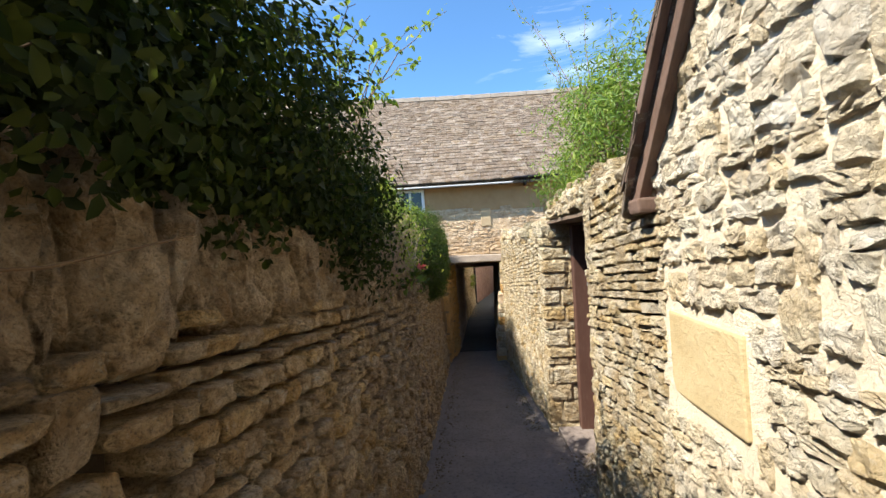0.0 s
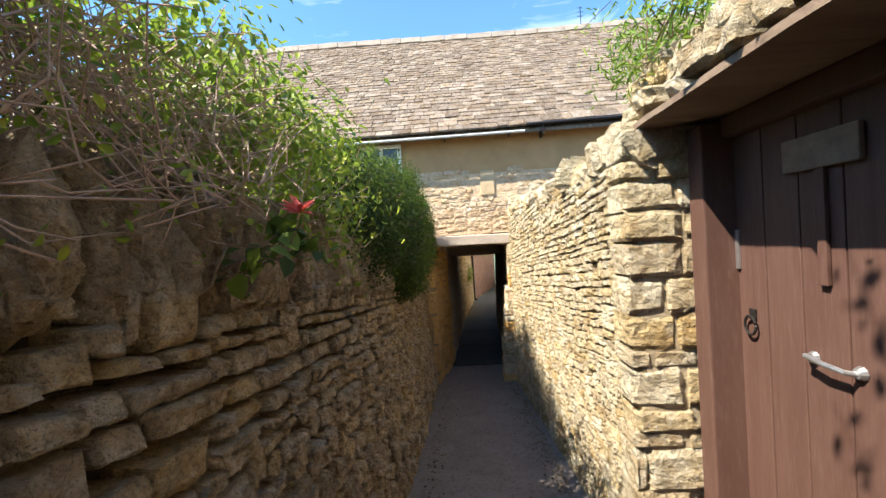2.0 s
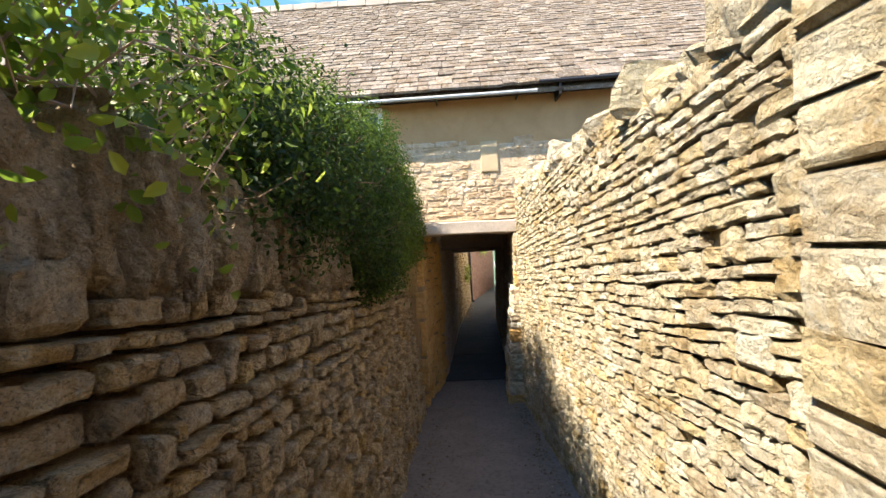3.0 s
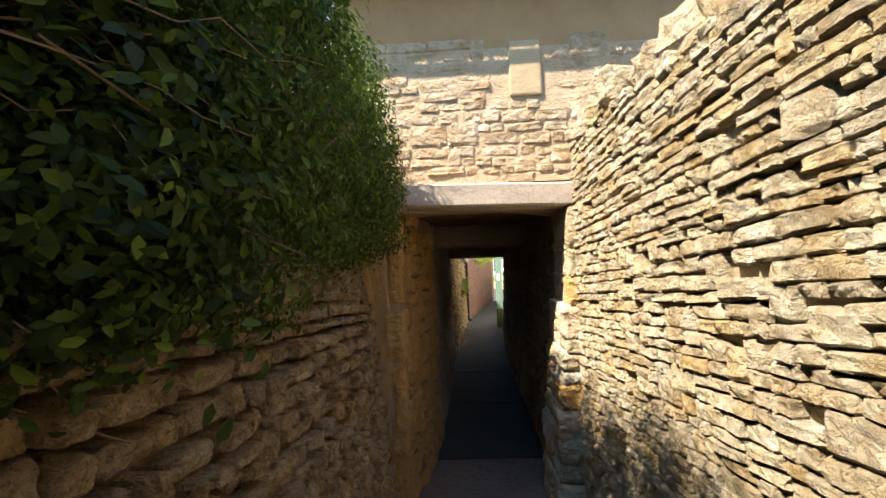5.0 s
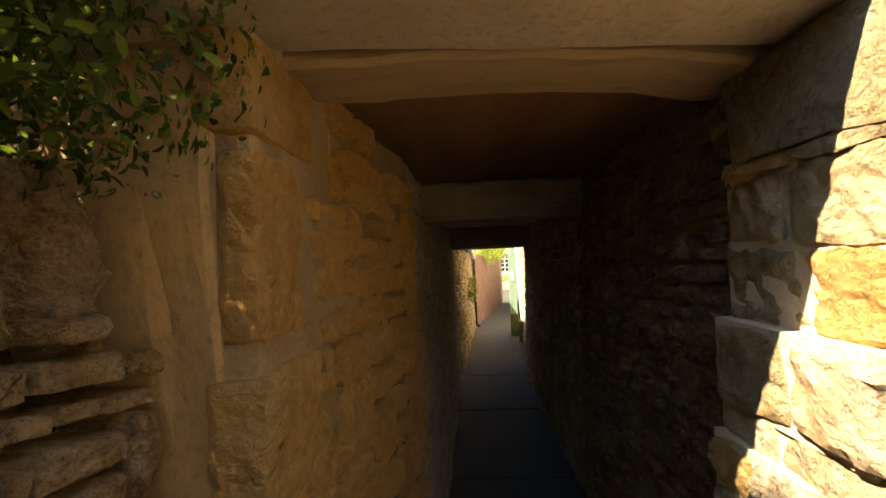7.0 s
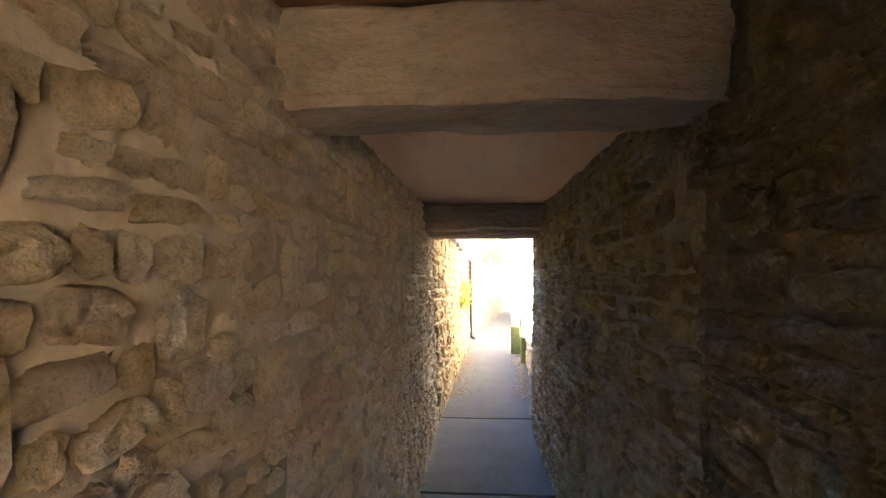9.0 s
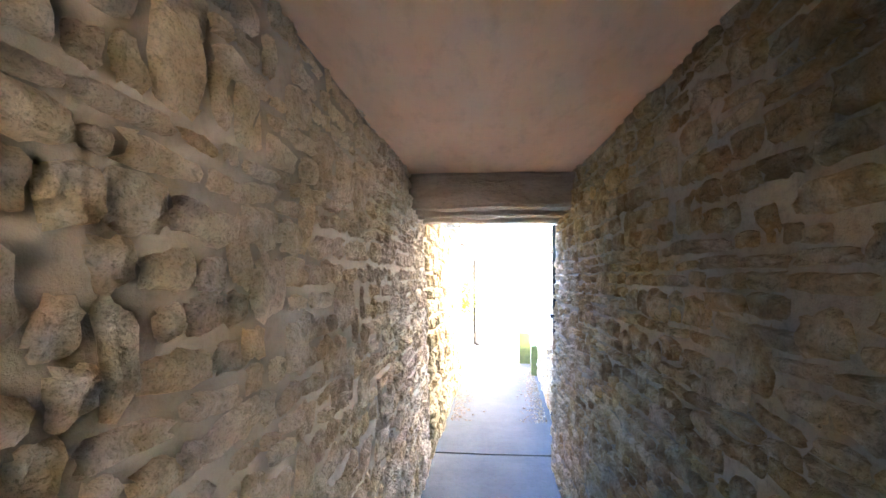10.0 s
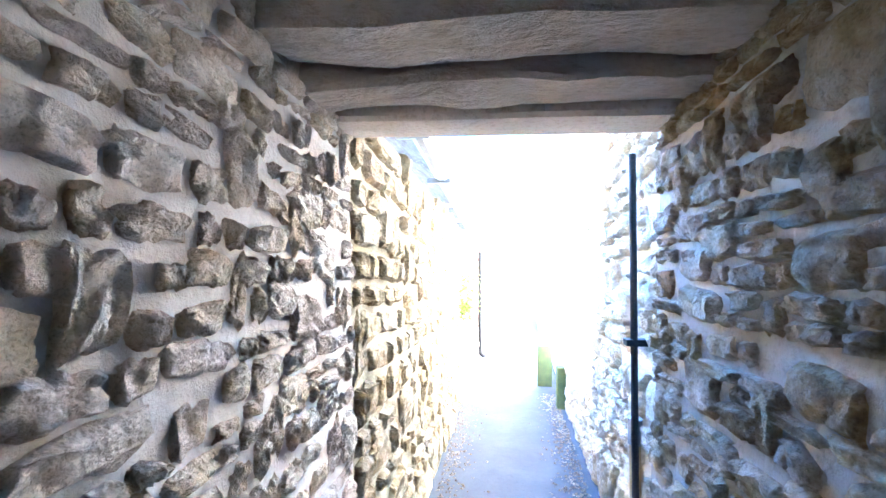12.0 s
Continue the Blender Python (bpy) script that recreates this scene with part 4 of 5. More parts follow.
for_tl2 = masonry(T_L0, T_LM, 1, lambda y: 1.06 - ground_z(y), (0.07, 0.14), (0.08, 0.26), 0.12, 0.026, 0.006, 0.25, 0.025, tilt=0.09, seed=32, vary=0.25)
T_RM = (0.457, 9.31)
# Unlit stretch up to the beam: shade is coloured into stones and mortar
wall_tr = backing(T_R0, T_RM, -1, lambda y: 1.16, 0.006, 2.5, 0.03, M_mortar_d, "wall_passage_right", "rubble wall of the covered passage, shade put into its colour", 0.12, 0.010)
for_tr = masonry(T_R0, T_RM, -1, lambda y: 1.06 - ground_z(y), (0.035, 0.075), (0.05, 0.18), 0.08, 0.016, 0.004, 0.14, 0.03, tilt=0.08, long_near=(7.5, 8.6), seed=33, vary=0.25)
wall_te = backing(T_RM, T_R1, -1, lambda y: 1.16, 0.003, 2.5, 0.03, M_mortar_e, "wall_passage_right_2", "paler rubble wall towards the passage's end", 0.12, 0.010)
for_te = masonry(T_RM, T_R1, -1, lambda y: 1.06 - ground_z(y), (0.035, 0.075), (0.05, 0.17), 0.08, 0.014, 0.004, 0.16, 0.03, tilt=0.07, long_near=(10.6, 12.0), seed=34, vary=0.25)
for a, b, z, mat, lab in ((FY + 0.42, 9.22, 1.075, M_boards, "dark brown boarding over the passage mouth"), (9.40, 11.50, 0.965, M_ceiling, "tan painted boarding over the covered passage")):
    setting("ceiling", box((-0.75, a, z), (0.85, b, z + 0.03)), mat, lab)
bm = bmesh.new()
add_box(bm, (-3, FY + 0.46, 1.205), (3, 11.86, 1.25))
setting("ceiling_over", bm, M_wood)
beams = [((-0.62, 9.20, 0.845), (0.72, 9.42, 1.075), "grey hewn ceiling beam across the passage"), ((-0.60, 11.48, 0.765), (0.80, 11.66, 0.965), "cracked grey beam across the passage end"), ((-0.60, 11.68, 0.735), (0.80, 11.84, 0.90), "rough dark lintel beam at the passage end")]
for a, b, lab in beams:
    tagged(part("ceiling_beam", rough_beam(a, b, 18, 0.014), M_beam, None, lab), category="beam", group="beams across the passage")
tagged(part("outer_lintel", rough_beam((-0.62, 11.86, 0.715), (0.82, 12.02, 0.87), 12, 0.003), M_lintel, None, "pale concrete lintel over the passage end"), category="lintel")
setting("wall_rear", box((-7, 11.87, 0.872), (7, 12.01, 2.75)), M_render)
setting("wall_rear_left", box((-7, 11.9, -1.3), (-0.66, 12.01, 0.872)), M_render)
setting("wall_rear_right", box((0.86, 11.88, -1.3), (7, 12.01, 0.872)), M_render)
setting("wall_side_a", box((-7.1, FY + 0.05, -1.4), (-6.99, 12.0, 2.6)), M_render)
setting("wall_side_b", box((6.99, FY + 0.05, -1.4), (7.1, 12.0, 2.6)), M_render)

# ---- alley beyond the passage ----
F_L0, F_L1 = (-0.285, 12.0), (0.07, 18.0)
wall_fl = backing(F_L0, F_L1, 1, lambda y: 0.87 - 0.053 * (y - 12), 0.012, 0.4, 0.03, M_mortar_g, "wall_far_left", "golden yellow rubble wall of a low outbuilding", 0.2, 0.02)
for_fl = masonry(F_L0, F_L1, 1, lambda y: 0.86 - 0.053 * (y - 12) - ground_z(y), (0.08, 0.14), (0.12, 0.30), 0.11, 0.020, 0.025, 0.15, 0.03, tilt=0.06, long_near=(12.0, 14.5), seed=41)
far_gutter = thing("gutter", "grey half-round gutter on brackets along the outbuilding", "gutter", (-0.205, 12.1, 0.905))
part("channel", tube([(0, 0, 0), (0.30, 5.8, -0.31)], 0.05, None, 10), M_pvc, far_gutter)
for k in range(8):
    t = 0.05 + k / 8
    c = Vector((0.30 * t, 5.8 * t, -0.31 * t))
    part("bracket", box(c + Vector((-0.09, -0.010, -0.060)), c + Vector((0.053, 0.010, -0.03)), 0.004), M_pvc, far_gutter)
setting("roof_outbuilding", strip([((-0.27, 12.05, 1.00), (-0.27, 12.05, 0.94)), ((0.04, 18.0, 0.69), (0.04, 18.0, 0.63))], (-2.5, 0, 1.7)), M_slate, "low slate roof of the outbuilding")
pipe_l = thing("downpipe", "dark cast downpipe at the end of the outbuilding wall", "downpipe", (0.10, 17.95, ground_z(18)))
part("pipe", tube([(0, 0, 0.05), (0, 0, 1.85)], 0.035, None, 8), M_iron, pipe_l)
part("shoe", tube([(0, 0, 0.07), (0.09, -0.02, 0.01)], 0.037, None, 8), M_iron, pipe_l)

F_R0, F_R1 = (0.665, 12.02), (1.03, 15.8)
wall_fr = backing(F_R0, F_R1, -1, lambda y: 3.6, 0.028, 0.5, 0.0, M_mortar_w, "wall_far_right", "bright sunlit rubble house wall beyond the passage", 0.2, 0.02)
for_fr = masonry(F_R0, F_R1, -1, lambda y: 2.4, (0.08, 0.15), (0.12, 0.34), 0.11, 0.018, 0.022, 0.18, 0.0, tilt=0.05, long_near=(12.0, 13.6), seed=43)
setting("wall_far_right_2", strip([((1.06, 15.8, 3.6), (1.06, 15.8, -1.4)), ((3.6, 36, 3.6), (3.6, 36, -2.4))], (0.4, 0, 0)), M_white, "white rendered house wall along the far alley")
dp = thing("downpipe", "slim black plastic downpipe beside the passage end", "downpipe", (0.64, 12.34, ground_z(12.34)))
part("pipe", tube([(0.0, 0, 0.02), (0.0, 0, 1.72)], 0.013, None, 10), M_black, dp)
for zz in (0.25, 1.0):
    part("clip", box((-0.03, -0.012, zz), (0.06, 0.03, zz + 0.025), 0.003), M_black, dp)
stub = thing("pipe_stub", "short tan plastic pipe with a grey cap", "pipe", (0.685, 12.46, ground_z(12.46)))
part("pipe", tube([(0, 0, 0), (0, 0, 0.62)], 0.022, None, 10), M_block, stub)
part("cap", tube([(0, 0, 0.60), (0, 0, 0.70)], 0.028, None, 10), M_pvc, stub, "grey cap")
hose = thing("drain_pipe", "thin blue-grey pipe lying along the wall foot", "pipe", (0, 0, 0))
part("pipe", tube([(0.62 + 0.085 * k, 12.25 + 0.42 * k + 0.02 * math.sin(k), ground_z(12.25 + 0.42 * k) + 0.03) for k in range(8)], 0.016, None, 8), M_pvc, hose)

door_g = thing("gate_leaf", "pale green painted door leaf standing open, mossy foot", "gate", (0.86, 15.9, ground_z(15.9)))
for k in range(3):
    part("board", box((-0.05 + 0.055 * k, 0, 0.50), (0.0 + 0.055 * k, 0.04, 2.15), 0.004), M_green, door_g)
part("foot_board", box((-0.055, -0.01, 0.0), (0.12, 0.05, 0.50), 0.006), M_dgreen, door_g, "mossy dark lower board")
part("notice", box((-0.02, -0.012, 1.25), (0.06, -0.001, 1.45), 0.003), M_paint, door_g, "small white notice")
post_r = thing("timber_post", "short dark timber post against the wall", "post", (0.90, 15.0, ground_z(15.0)))
part("post", box((-0.04, -0.05, 0), (0.05, 0.05, 0.42), 0.01, None, 0.004), M_dgreen, post_r)

# brick wall where the alley bends
B0, B1 = Vector((0.12, 18.15, 0)), Vector((1.75, 28.0, 0))
wall_brick = backing((B0.x, B0.y), (B1.x, B1.y), 1, lambda y: 0.62, 0.012, 0.3, 0.0, M_mortar_b, "wall_brick", "old red brick garden wall in shade", 0.5, 0.0)
bd = (B1 - B0)
bl = bd.length
bd.normalize()
bn = Vector((bd.y, -bd.x, 0))
brick_me = mesh_of("brick", box((-0.5, -0.5, -0.5), (0.5, 0.5, 0.5)), M_brick)
brick_v = [np.array([tuple(v.co) for v in brick_me.vertices]), [tuple(p.vertices) for p in brick_me.polygons], brick_me]
brick_mats, brick_near = [], []
zr = -2.05
row = 0
while zr < 0.6:
    u = -0.11 * (row % 2)
    while u < bl:
        c = B0 + bd * (u + 0.11)
        if zr > ground_z(c.y) - 0.05:
            m = Matrix.Identity(4)
            for k in range(3):
                m[k][0], m[k][1], m[k][2] = bd[k] * 0.21, bn[k] * 0.1, (0, 0, 0.062)[k]
                m[k][3] = (c - bn * (0.048 + 0.003 * rng.random()) + Vector((0, 0, zr + 0.032)))[k]
            brick_mats.append(m)
            brick_near.append(c.y < 20.4)
        u += 0.222
    zr += 0.073
    row += 1

gate = thing("gateway", "dark timber gateway frame at the alley's end", "gateway", (2.2, 29.0, ground_z(29)))
part("post", box((-0.42, -0.06, 0), (-0.28, 0.06, 2.45), 0.01), M_barge, gate)
part("post", box((0.36, -0.06, 0), (0.50, 0.06, 2.65), 0.01), M_barge, gate)
part("head", box((-0.42, -0.062, 2.45), (0.52, 0.062, 2.65), 0.01), M_barge, gate)

house = thing("far_house", "white-painted house across the street with sash windows", "house", (3.5, 45, -2.35))
part("wall", box((-7, 0, 0), (7, 0.3, 6.0)), M_white, house)
part("roof", strip([((-7.3, -0.4, 5.95), (-7.3, -0.4, 5.85)), ((-7.3, 3.5, 9.0), (-7.3, 3.5, 8.85))], (14.6, 0, 0)), M_slate, house)
for x, z in ((-4.5, 1.4), (0.1, 1.4), (4.5, 1.4), (-4.5, 4.0), (0.1, 4.0), (4.5, 4.0)):
    wnd = part("window", box((x - 0.55, -0.02, z), (x + 0.55, -0.003, z + 1.6)), M_glass, house)
    for k in range(4):
        xx = x - 0.55 + k * 1.1 / 3
        part("glazing_bar", box((xx - 0.03, -0.05, z), (xx + 0.03, -0.021, z + 1.6)), M_paint, wnd)
    for k in range(5):
        zz = z + k * 0.4
        part("glazing_bar", box((x - 0.58, -0.052, zz - 0.03), (x + 0.58, -0.022, zz + 0.03)), M_paint, wnd)
setting("wall_garden_far", box((0.5, 39.0, -2.4), (8, 39.3, -1.55), 0.02), M_house, "low stone garden wall across the street")

# ---- coping and stones onto the walls ----
lay(wall_left, DRY, *for_left, "stone", M_left)
lay(wall_right, DRY_R, *for_right, "stone", M_right)
lay(wall_right_2, DRY_R, *for_right2, "stone", M_right)
lay(wall_right, JAMB, *for_jamb_l, "jamb_stone", M_right)
lay(wall_right_2, JAMB, *for_jamb_r, "jamb_stone", M_right)
lay(wall_house, RUB_H, *for_house, "stone", M_house)
lay(facade_t, RUB_F, *for_facade, "stone", M_facade)
lay(wall_tl, RUB_T, *for_tl, "stone", M_tunnel, 450)
lay(wall_tl2, RUB_T2, *for_tl2, "stone", M_ashlar)
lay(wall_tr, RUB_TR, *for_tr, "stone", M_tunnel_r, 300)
lay(wall_te, RUB_TE, *for_te, "stone", M_tunnel_e, 300)
lay(wall_fl, RUB_FL, *for_fl, "stone", M_gold)
lay(wall_fr, RUB_H, *for_fr, "stone", M_house)
lay(roof, SLATE, roof_mats, roof_near, "slate", M_slate)
lay(roof_house, SLATE, verge_mats, [True] * len(verge_mats), "slate", M_slate)
lay(hood_top, COPE_R, hood_mats, [True] * len(hood_mats), "stone", M_right)
lay(wall_brick, [tuple(brick_v)], brick_mats, brick_near, "brick", M_brick)


def coping(x_of, z_of, y0, y1, thick, height, depth, seed, fill=1.05, loose=1.0):
    r = np.random.default_rng(seed)
    out = []
    y = y0
    while y < y1:
        w, h, dp_ = r.uniform(*thick), r.uniform(*height), r.uniform(*depth)
        out.append(pose(x_of(y) + r.normal() * 0.02 * loose, y + w / 2, z_of(y) + h / 2 - 0.03, r.normal() * 8 * loose, r.normal() * 6 * loose, 90 + r.normal() * 12 * loose) @ Matrix.Diagonal((w * fill, dp_, h, 1)))
        y += w
    return out


cop_l = coping(lambda y: -0.825, lambda y: ground_z(y) + LEFT_H, -3.5, 5.2, (0.035, 0.085), (0.24, 0.33), (0.22, 0.27), 51, 1.04, 0.45)
cop_l += coping(lambda y: -0.93, lambda y: ground_z(y) + LEFT_H, 5.2, 7.42, (0.04, 0.075), (0.15, 0.30), (0.22, 0.30), 52, 0.78, 1.1)
cop_l = [m @ pose(0, 0, 0, 0, 0, 180) for m in cop_l]
lay(wall_left, COPE, cop_l, [True] * len(cop_l), "coping_stone", M_cope)
cop_r = coping(lambda y: right_x(y) + 0.19, lambda y: R_TOP + 0.01 * math.sin(y * 3), 3.8, 7.45, (0.10, 0.30), (0.11, 0.22), (0.34, 0.42), 53)
lay(wall_right, COPE_R, cop_r, [True] * len(cop_r), "coping_stone", M_right)
cop_r2 = coping(lambda y: 0.62 + 0.19, lambda y: 1.66, 1.85, 2.40, (0.08, 0.2), (0.10, 0.18), (0.32, 0.40), 54)
lay(wall_right_2, COPE_R, cop_r2, [True] * len(cop_r2), "coping_stone", M_right)
setting("wall_left_head", strip([((-0.75, -3.5, ground_z(-3.5) + LEFT_H + 0.20), (-0.75, -3.5, ground_z(-3.5) + LEFT_H)), ((-0.75, 0, LEFT_H + 0.20), (-0.75, 0, LEFT_H)), ((-0.75, 5.2, ground_z(5.2) + LEFT_H + 0.18), (-0.75, 5.2, ground_z(5.2) + LEFT_H))], (-0.2, 0, 0)), M_patch, "brown earthy mortar between the upright coping stones")
setting("ground_garden", strip([((-0.85, -5, 1.75), (-0.85, -5, -0.3)), ((-0.85, 7.4, 0.45), (-0.85, 7.4, -1.3))], (-8, 0, 0)), M_earth, "raised garden bed behind the wall")
setting("ground_garden_2", strip([((1.15, 1.9, 1.2), (1.15, 1.9, -1)), ((1.15, 7.45, 1.2), (1.15, 7.45, -1.3))], (6, 0, 0)), M_earth, "raised garden behind the sunny wall")
# walls that close the alley behind the walker
setting("wall_behind", box((-1.2, -5.6, -0.2), (1.4, -5.2, 3.2)), M_left)

grit("gravel", [(-0.49, 0.0, -0.49, 7.4, 1), (0.50, 3.8, 0.46, 7.4, -1), (0.60, 1.2, 0.60, 2.6, -1), (0.62, 2.6, 0.9, 3.6, -1)], 2600, 61, "grit and dead leaf scraps along the wall feet")
grit("gravel", [(-0.25, 11.5, 0.0, 17.5, 1), (0.60, 12.0, 0.95, 15.5, -1)], 2600, 62, "pale grit and leaf scraps at the far alley's edges")

# ---- plants ----
hang_1 = lerp_table([(-3, 1.75), (0.3, 1.56), (0.9, 1.43), (1.5, 1.42), (1.72, 1.20), (2.1, 1.16), (2.4, 1.28), (3, 1.25)])
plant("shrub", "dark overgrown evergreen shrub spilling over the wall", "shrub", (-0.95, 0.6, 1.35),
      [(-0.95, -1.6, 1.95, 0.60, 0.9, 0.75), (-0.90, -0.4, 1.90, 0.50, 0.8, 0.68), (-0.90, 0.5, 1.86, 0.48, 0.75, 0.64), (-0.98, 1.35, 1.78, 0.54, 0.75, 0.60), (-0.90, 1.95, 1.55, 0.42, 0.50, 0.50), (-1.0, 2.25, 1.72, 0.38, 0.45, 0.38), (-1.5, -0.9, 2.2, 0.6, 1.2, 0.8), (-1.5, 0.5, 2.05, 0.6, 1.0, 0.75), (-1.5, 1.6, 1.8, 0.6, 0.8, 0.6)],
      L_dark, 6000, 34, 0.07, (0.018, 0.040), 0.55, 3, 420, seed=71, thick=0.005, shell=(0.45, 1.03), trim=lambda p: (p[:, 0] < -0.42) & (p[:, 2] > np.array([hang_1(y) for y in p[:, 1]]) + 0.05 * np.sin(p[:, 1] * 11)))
plant("flowering_shrub", "twiggy shrub with yellow-green leaves on pinkish dry twigs", "shrub", (-0.95, 3.2, 1.1),
      [(-0.95, 3.5, 1.48, 0.42, 0.50, 0.40), (-0.98, 4.05, 1.45, 0.46, 0.5, 0.44), (-1.05, 2.9, 1.75, 0.35, 0.4, 0.2)],
      L_lime, 460, 20, 0.07, (0.024, 0.050), 0.55, 16, 500, M_twig, seed=73, shell=(0.6, 1.05), thick=0.007, spread=0.7)
plant("dry_shrub", "tangle of dry pinkish twigs with few leaves", "shrub", (-0.92, 2.8, 1.15),
      [(-0.90, 2.6, 1.42, 0.42, 0.45, 0.34), (-0.90, 3.1, 1.42, 0.42, 0.40, 0.34)],
      L_lime, 1500, 2.2, 0.05, (0.014, 0.030), 0.5, 14, 1300, M_twig, seed=83, shell=(0.3, 1.08), thick=0.0035, spread=0.7, twig_r=0.0014)
hang_2 = lerp_table([(4, 0.98), (5.1, 0.86), (5.4, 0.66), (6.1, 0.58), (6.35, 0.74), (8, 0.76)])
plant("hedge", "dense clipped dark green hedge over the wall", "hedge", (-1.0, 6.4, 0.7),
      [(-0.98, 5.75, 1.27, 0.54, 0.50, 0.76), (-1.00, 6.1, 1.25, 0.54, 0.45, 0.74), (-1.01, 6.6, 1.20, 0.54, 0.50, 0.62), (-1.00, 7.0, 1.20, 0.54, 0.44, 0.58), (-1.00, 7.2, 1.14, 0.55, 0.30, 0.52), (-0.92, 5.72, 0.92, 0.46, 0.40, 0.36)],
      L_hedge, 3800, 44, 0.042, (0.013, 0.028), 0.48, 12, 420, seed=74, shell=(0.62, 1.02), power=2.6, trim=lambda p: (p[:, 1] < 7.46) & (p[:, 0] < np.where(p[:, 1] < 6.3, -0.435, -0.465) + 0.02 * np.sin(p[:, 1] * 13 + p[:, 2] * 9)) & (p[:, 2] > np.array([hang_2(y) for y in p[:, 1]]) + 0.05 * np.sin(p[:, 1] * 9)))
plant("broadleaf_shrub", "loose broad-leaved shrub with dry twigs in its hollow", "shrub", (-1.0, 5.0, 0.9),
      [(-0.95, 4.55, 1.26, 0.48, 0.50, 0.50), (-0.92, 5.0, 1.30, 0.48, 0.50, 0.56), (-0.92, 5.45, 1.22, 0.47, 0.42, 0.58), (-0.80, 5.62, 0.84, 0.34, 0.26, 0.26)],
      L_broad, 1900, 34, 0.05, (0.015, 0.032), 0.5, 14, 600, M_bark, seed=79, shell=(0.35, 1.04), thick=0.007, spread=0.7, trim=lambda p: (p[:, 0] < -0.46) & (p[:, 2] > np.array([hang_2(y) for y in p[:, 1]]) + 0.06 * np.sin(p[:, 1] * 8)))
spray("bare_branches", "dry twigs sticking out of the hollow shrub", (-0.72, 5.40, 0.95), [(-0.45, 5.78, 1.00), (-0.44, 5.74, 1.07), (-0.46, 5.66, 1.14), (-0.46, 5.62, 0.92), (-0.47, 5.70, 0.97), (-0.45, 5.60, 1.19), (-0.50, 5.52, 0.86), (-0.44, 5.72, 1.24), (-0.46, 5.64, 1.04), (-0.45, 5.84, 1.12)], L_broad, (0.014, 0.024), 0.5, 3, M_drytwig, 96, "branches", 0.03, 0.0024)
plant("climbing_shrub", "bright green narrow-leaved shrub growing on the wall top", "shrub", (0.95, 3.2, 1.7),
      [(0.90, 3.1, 1.98, 0.28, 0.75, 0.28), (0.92, 2.6, 2.22, 0.26, 0.42, 0.42), (0.86, 3.8, 1.98, 0.28, 0.50, 0.26), (0.90, 3.1, 2.35, 0.26, 0.5, 0.3)],
      L_bamboo, 430, 28, 0.075, (0.025, 0.06), 0.22, 12, 160, seed=75, shell=(0.4, 1.1), thick=0.006, spread=0.8, trim=lambda p: p[:, 2] > 1.70)
spray("leafy_shoots", "airy shoots with broad green leaves against the sky", (-0.72, 1.7, 1.75), [[-0.188, 2.7, 2.976], [-0.352, 2.6, 2.589], [-0.355, 2.3, 2.672], [-0.494, 2.3, 2.261], [-0.529, 1.9, 2.511], [-0.474, 2.1, 2.5], [-0.569, 1.7, 2.45]], L_lime, (0.03, 0.055), 0.62, 26, M_bark, 91)
spray("leafy_shoots", "arching shoots with bright broad leaves on the wall top", (-0.80, 2.4, 1.35), [[-0.596, 2.75, 1.786], [-0.606, 2.7, 1.837], [-0.637, 2.8, 1.698], [-0.634, 2.6, 1.838], [-0.641, 2.7, 1.815], [-0.641, 2.5, 1.729]], L_lime, (0.03, 0.055), 0.6, 34, M_bark, 92)
spray("leafy_shoots", "thin willowy shoots with narrow yellow-green leaves", (0.92, 3.1, 1.85), [[0.38, 3.6, 3.511], [0.57, 3.6, 3.369], [0.643, 3.7, 3.009], [0.714, 3.4, 3.195], [0.898, 3.3, 3.259], [1.007, 3.0, 3.091], [0.528, 3.9, 2.676], [0.787, 3.5, 2.81], [1.035, 2.7, 2.854], [0.455, 4.3, 2.555], [0.625, 4.1, 2.541], [0.728, 3.9, 2.484], [0.585, 4.3, 2.206]], L_bamboo, (0.02, 0.045), 0.3, 60, M_bark, 93)
spray("leafy_shoots", "low shoots with large round green leaves under the flower", (-0.75, 3.05, 1.05), [(-0.47, 3.0, 1.17), (-0.46, 3.12, 1.13), (-0.50, 2.95, 1.10), (-0.45, 3.2, 1.16), (-0.50, 3.1, 1.20)], L_hedge, (0.045, 0.07), 0.75, 7, M_bark, 94, bend=0.03)
spray("bare_branches", "bare forked branches under the hedge's end", (-0.95, 6.5, 0.85), [(-0.48, 6.95, 0.86), (-0.52, 6.7, 0.84), (-0.60, 7.2, 0.92), (-0.50, 6.85, 0.98), (-0.62, 6.35, 0.86), (-0.58, 6.5, 0.95), (-0.55, 7.05, 0.80)], L_hedge, (0.012, 0.022), 0.5, 10, M_bark, 95, "branches", 0.04)
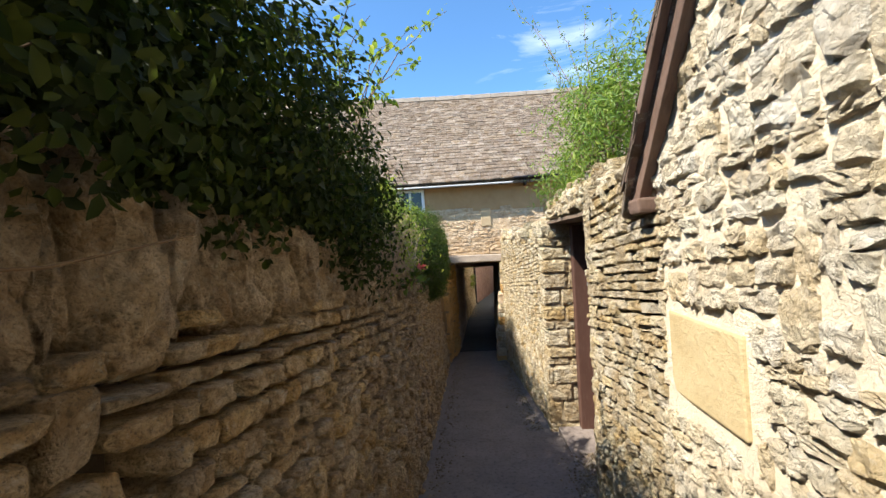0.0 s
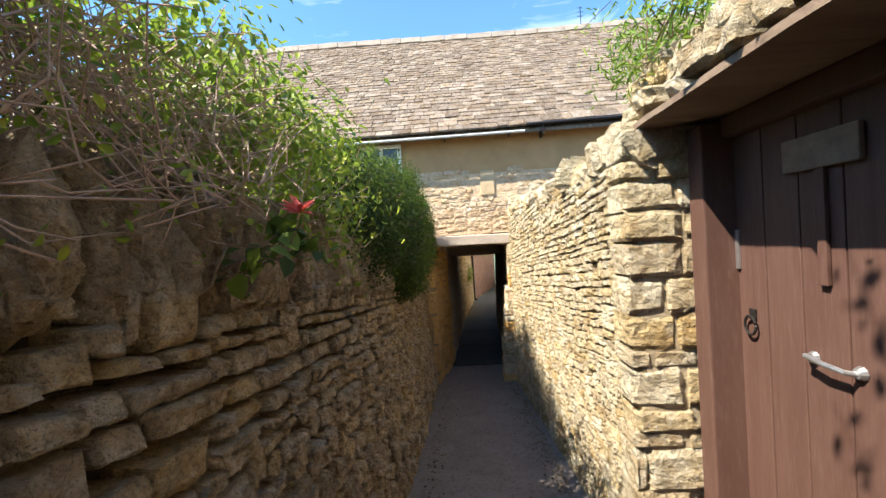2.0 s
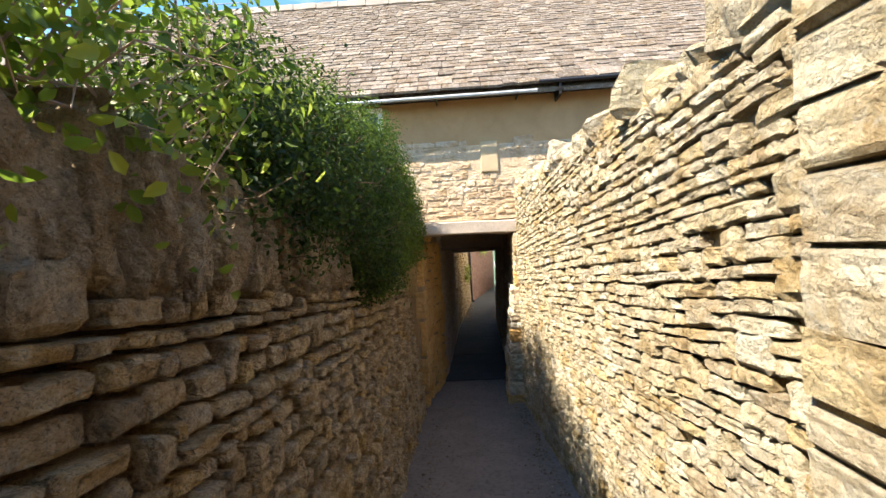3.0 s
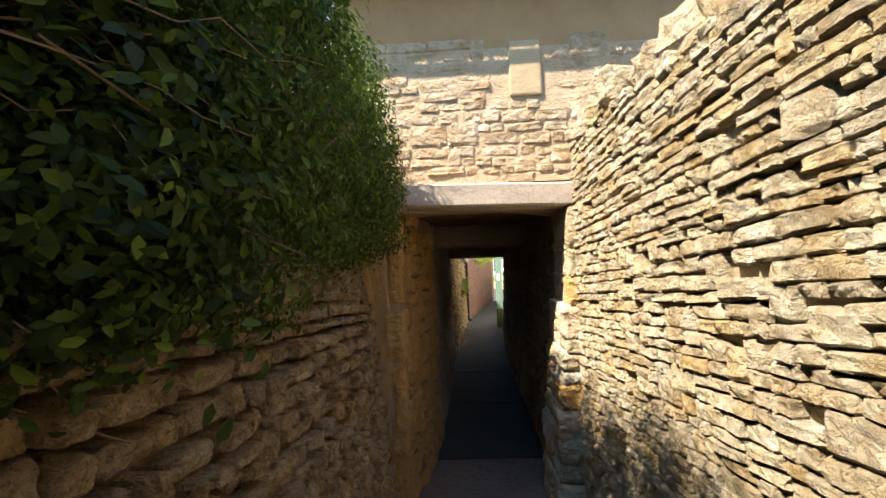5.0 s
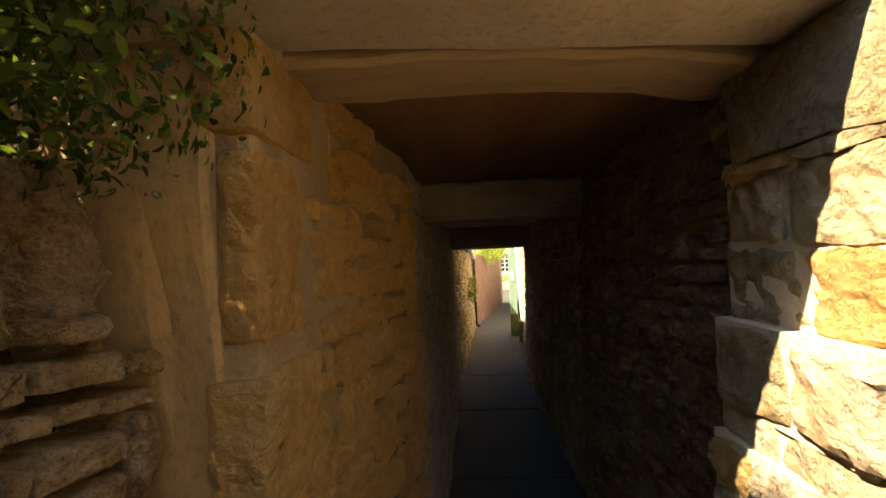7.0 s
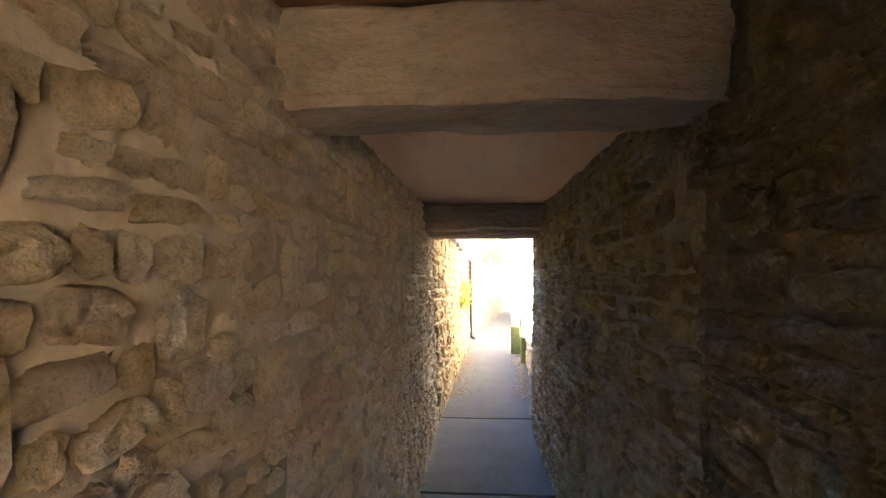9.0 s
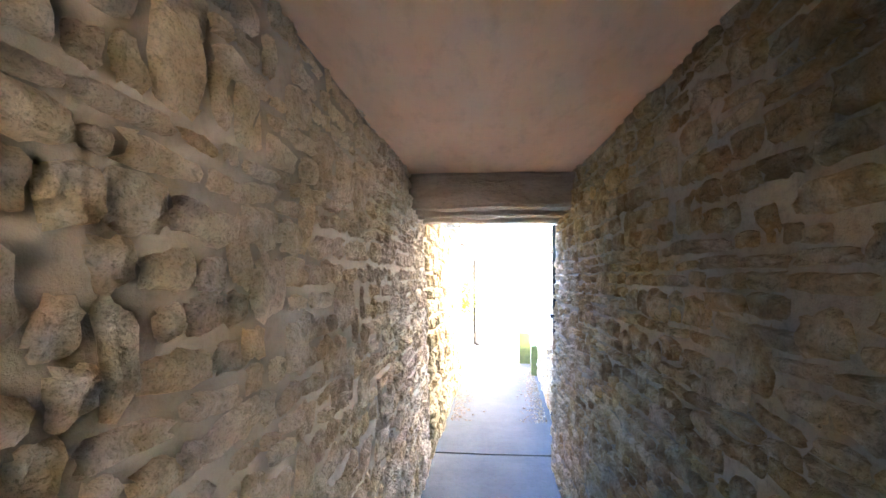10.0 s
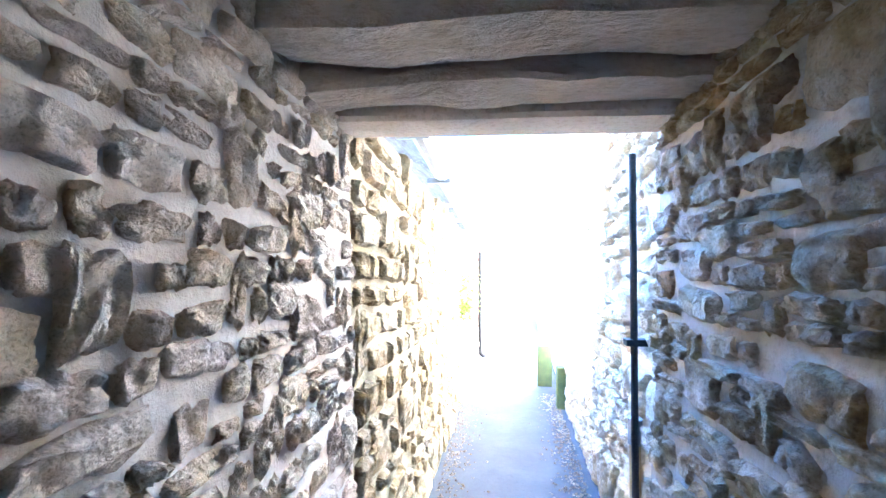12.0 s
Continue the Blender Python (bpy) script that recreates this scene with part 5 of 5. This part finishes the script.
plant("wall_plant", "small yellow-green tuft growing out of the wall", "plant", (-0.06, 15.0, -0.3),
      [(-0.05, 15.0, 0.0, 0.07, 0.16, 0.28)], L_lime, 24, 22, 0.05, (0.03, 0.05), 0.5, 4, 10, seed=76, thick=0.004)
plant("tree", "leafy green bush hanging over the brick wall", "bush", (0.6, 22.0, 0.2),
      [(0.5, 20.5, 0.85, 0.5, 1.0, 0.35), (0.9, 23.0, 1.0, 0.6, 1.2, 0.5), (1.3, 26.0, 0.95, 0.6, 1.2, 0.5)], L_lime, 260, 26, 0.14, (0.05, 0.09), 0.5, 8, 60, seed=77)
plant("garden_bush", "rounded green bush behind the low garden wall", "bush", (4.0, 41, -2.3),
      [(3.6, 41, -1.45, 1.0, 0.5, 0.55), (5.2, 41, -1.4, 0.9, 0.5, 0.5)], L_lime, 120, 30, 0.16, (0.06, 0.1), 0.5, 6, 30, seed=78)


# ---- flower heads ----
def flower(at, r, turn, seed):
    rr = np.random.default_rng(seed)
    f = thing("flower", "red many-petalled flower on the twiggy shrub", "flower", at, "red flowers")
    for k in range(14):
        a = 2 * math.pi * k / 14 + rr.normal() * 0.1
        lift = rr.uniform(0.1, 0.9)
        bm = bmesh.new()
        w = r * 0.16
        pts = [(0, -w * 0.3, 0), (r * 0.5, -w, r * 0.12), (r, -w * 0.3, 0.0), (r, w * 0.3, 0.0), (r * 0.5, w, r * 0.12), (0, w * 0.3, 0)]
        bm.faces.new([bm.verts.new(p) for p in pts])
        bmesh.ops.solidify(bm, geom=bm.faces[:], thickness=0.0012)
        bmesh.ops.transform(bm, matrix=turn @ Matrix.Rotation(a, 4, "Z") @ Matrix.Rotation(-lift, 4, "Y"), verts=bm.verts)
        part("petal", bm, M_petal, f)
    part("stem", tube([(0, 0, 0), (-0.03, 0.01, -0.08), (-0.12, 0.03, -0.16)], 0.003, 0.002, 5), M_twig, f)
    return f


flower((-0.50, 3.08, 1.225), 0.05, Matrix.Rotation(radians(25), 4, "X") @ Matrix.Rotation(radians(20), 4, "Y"), 1)
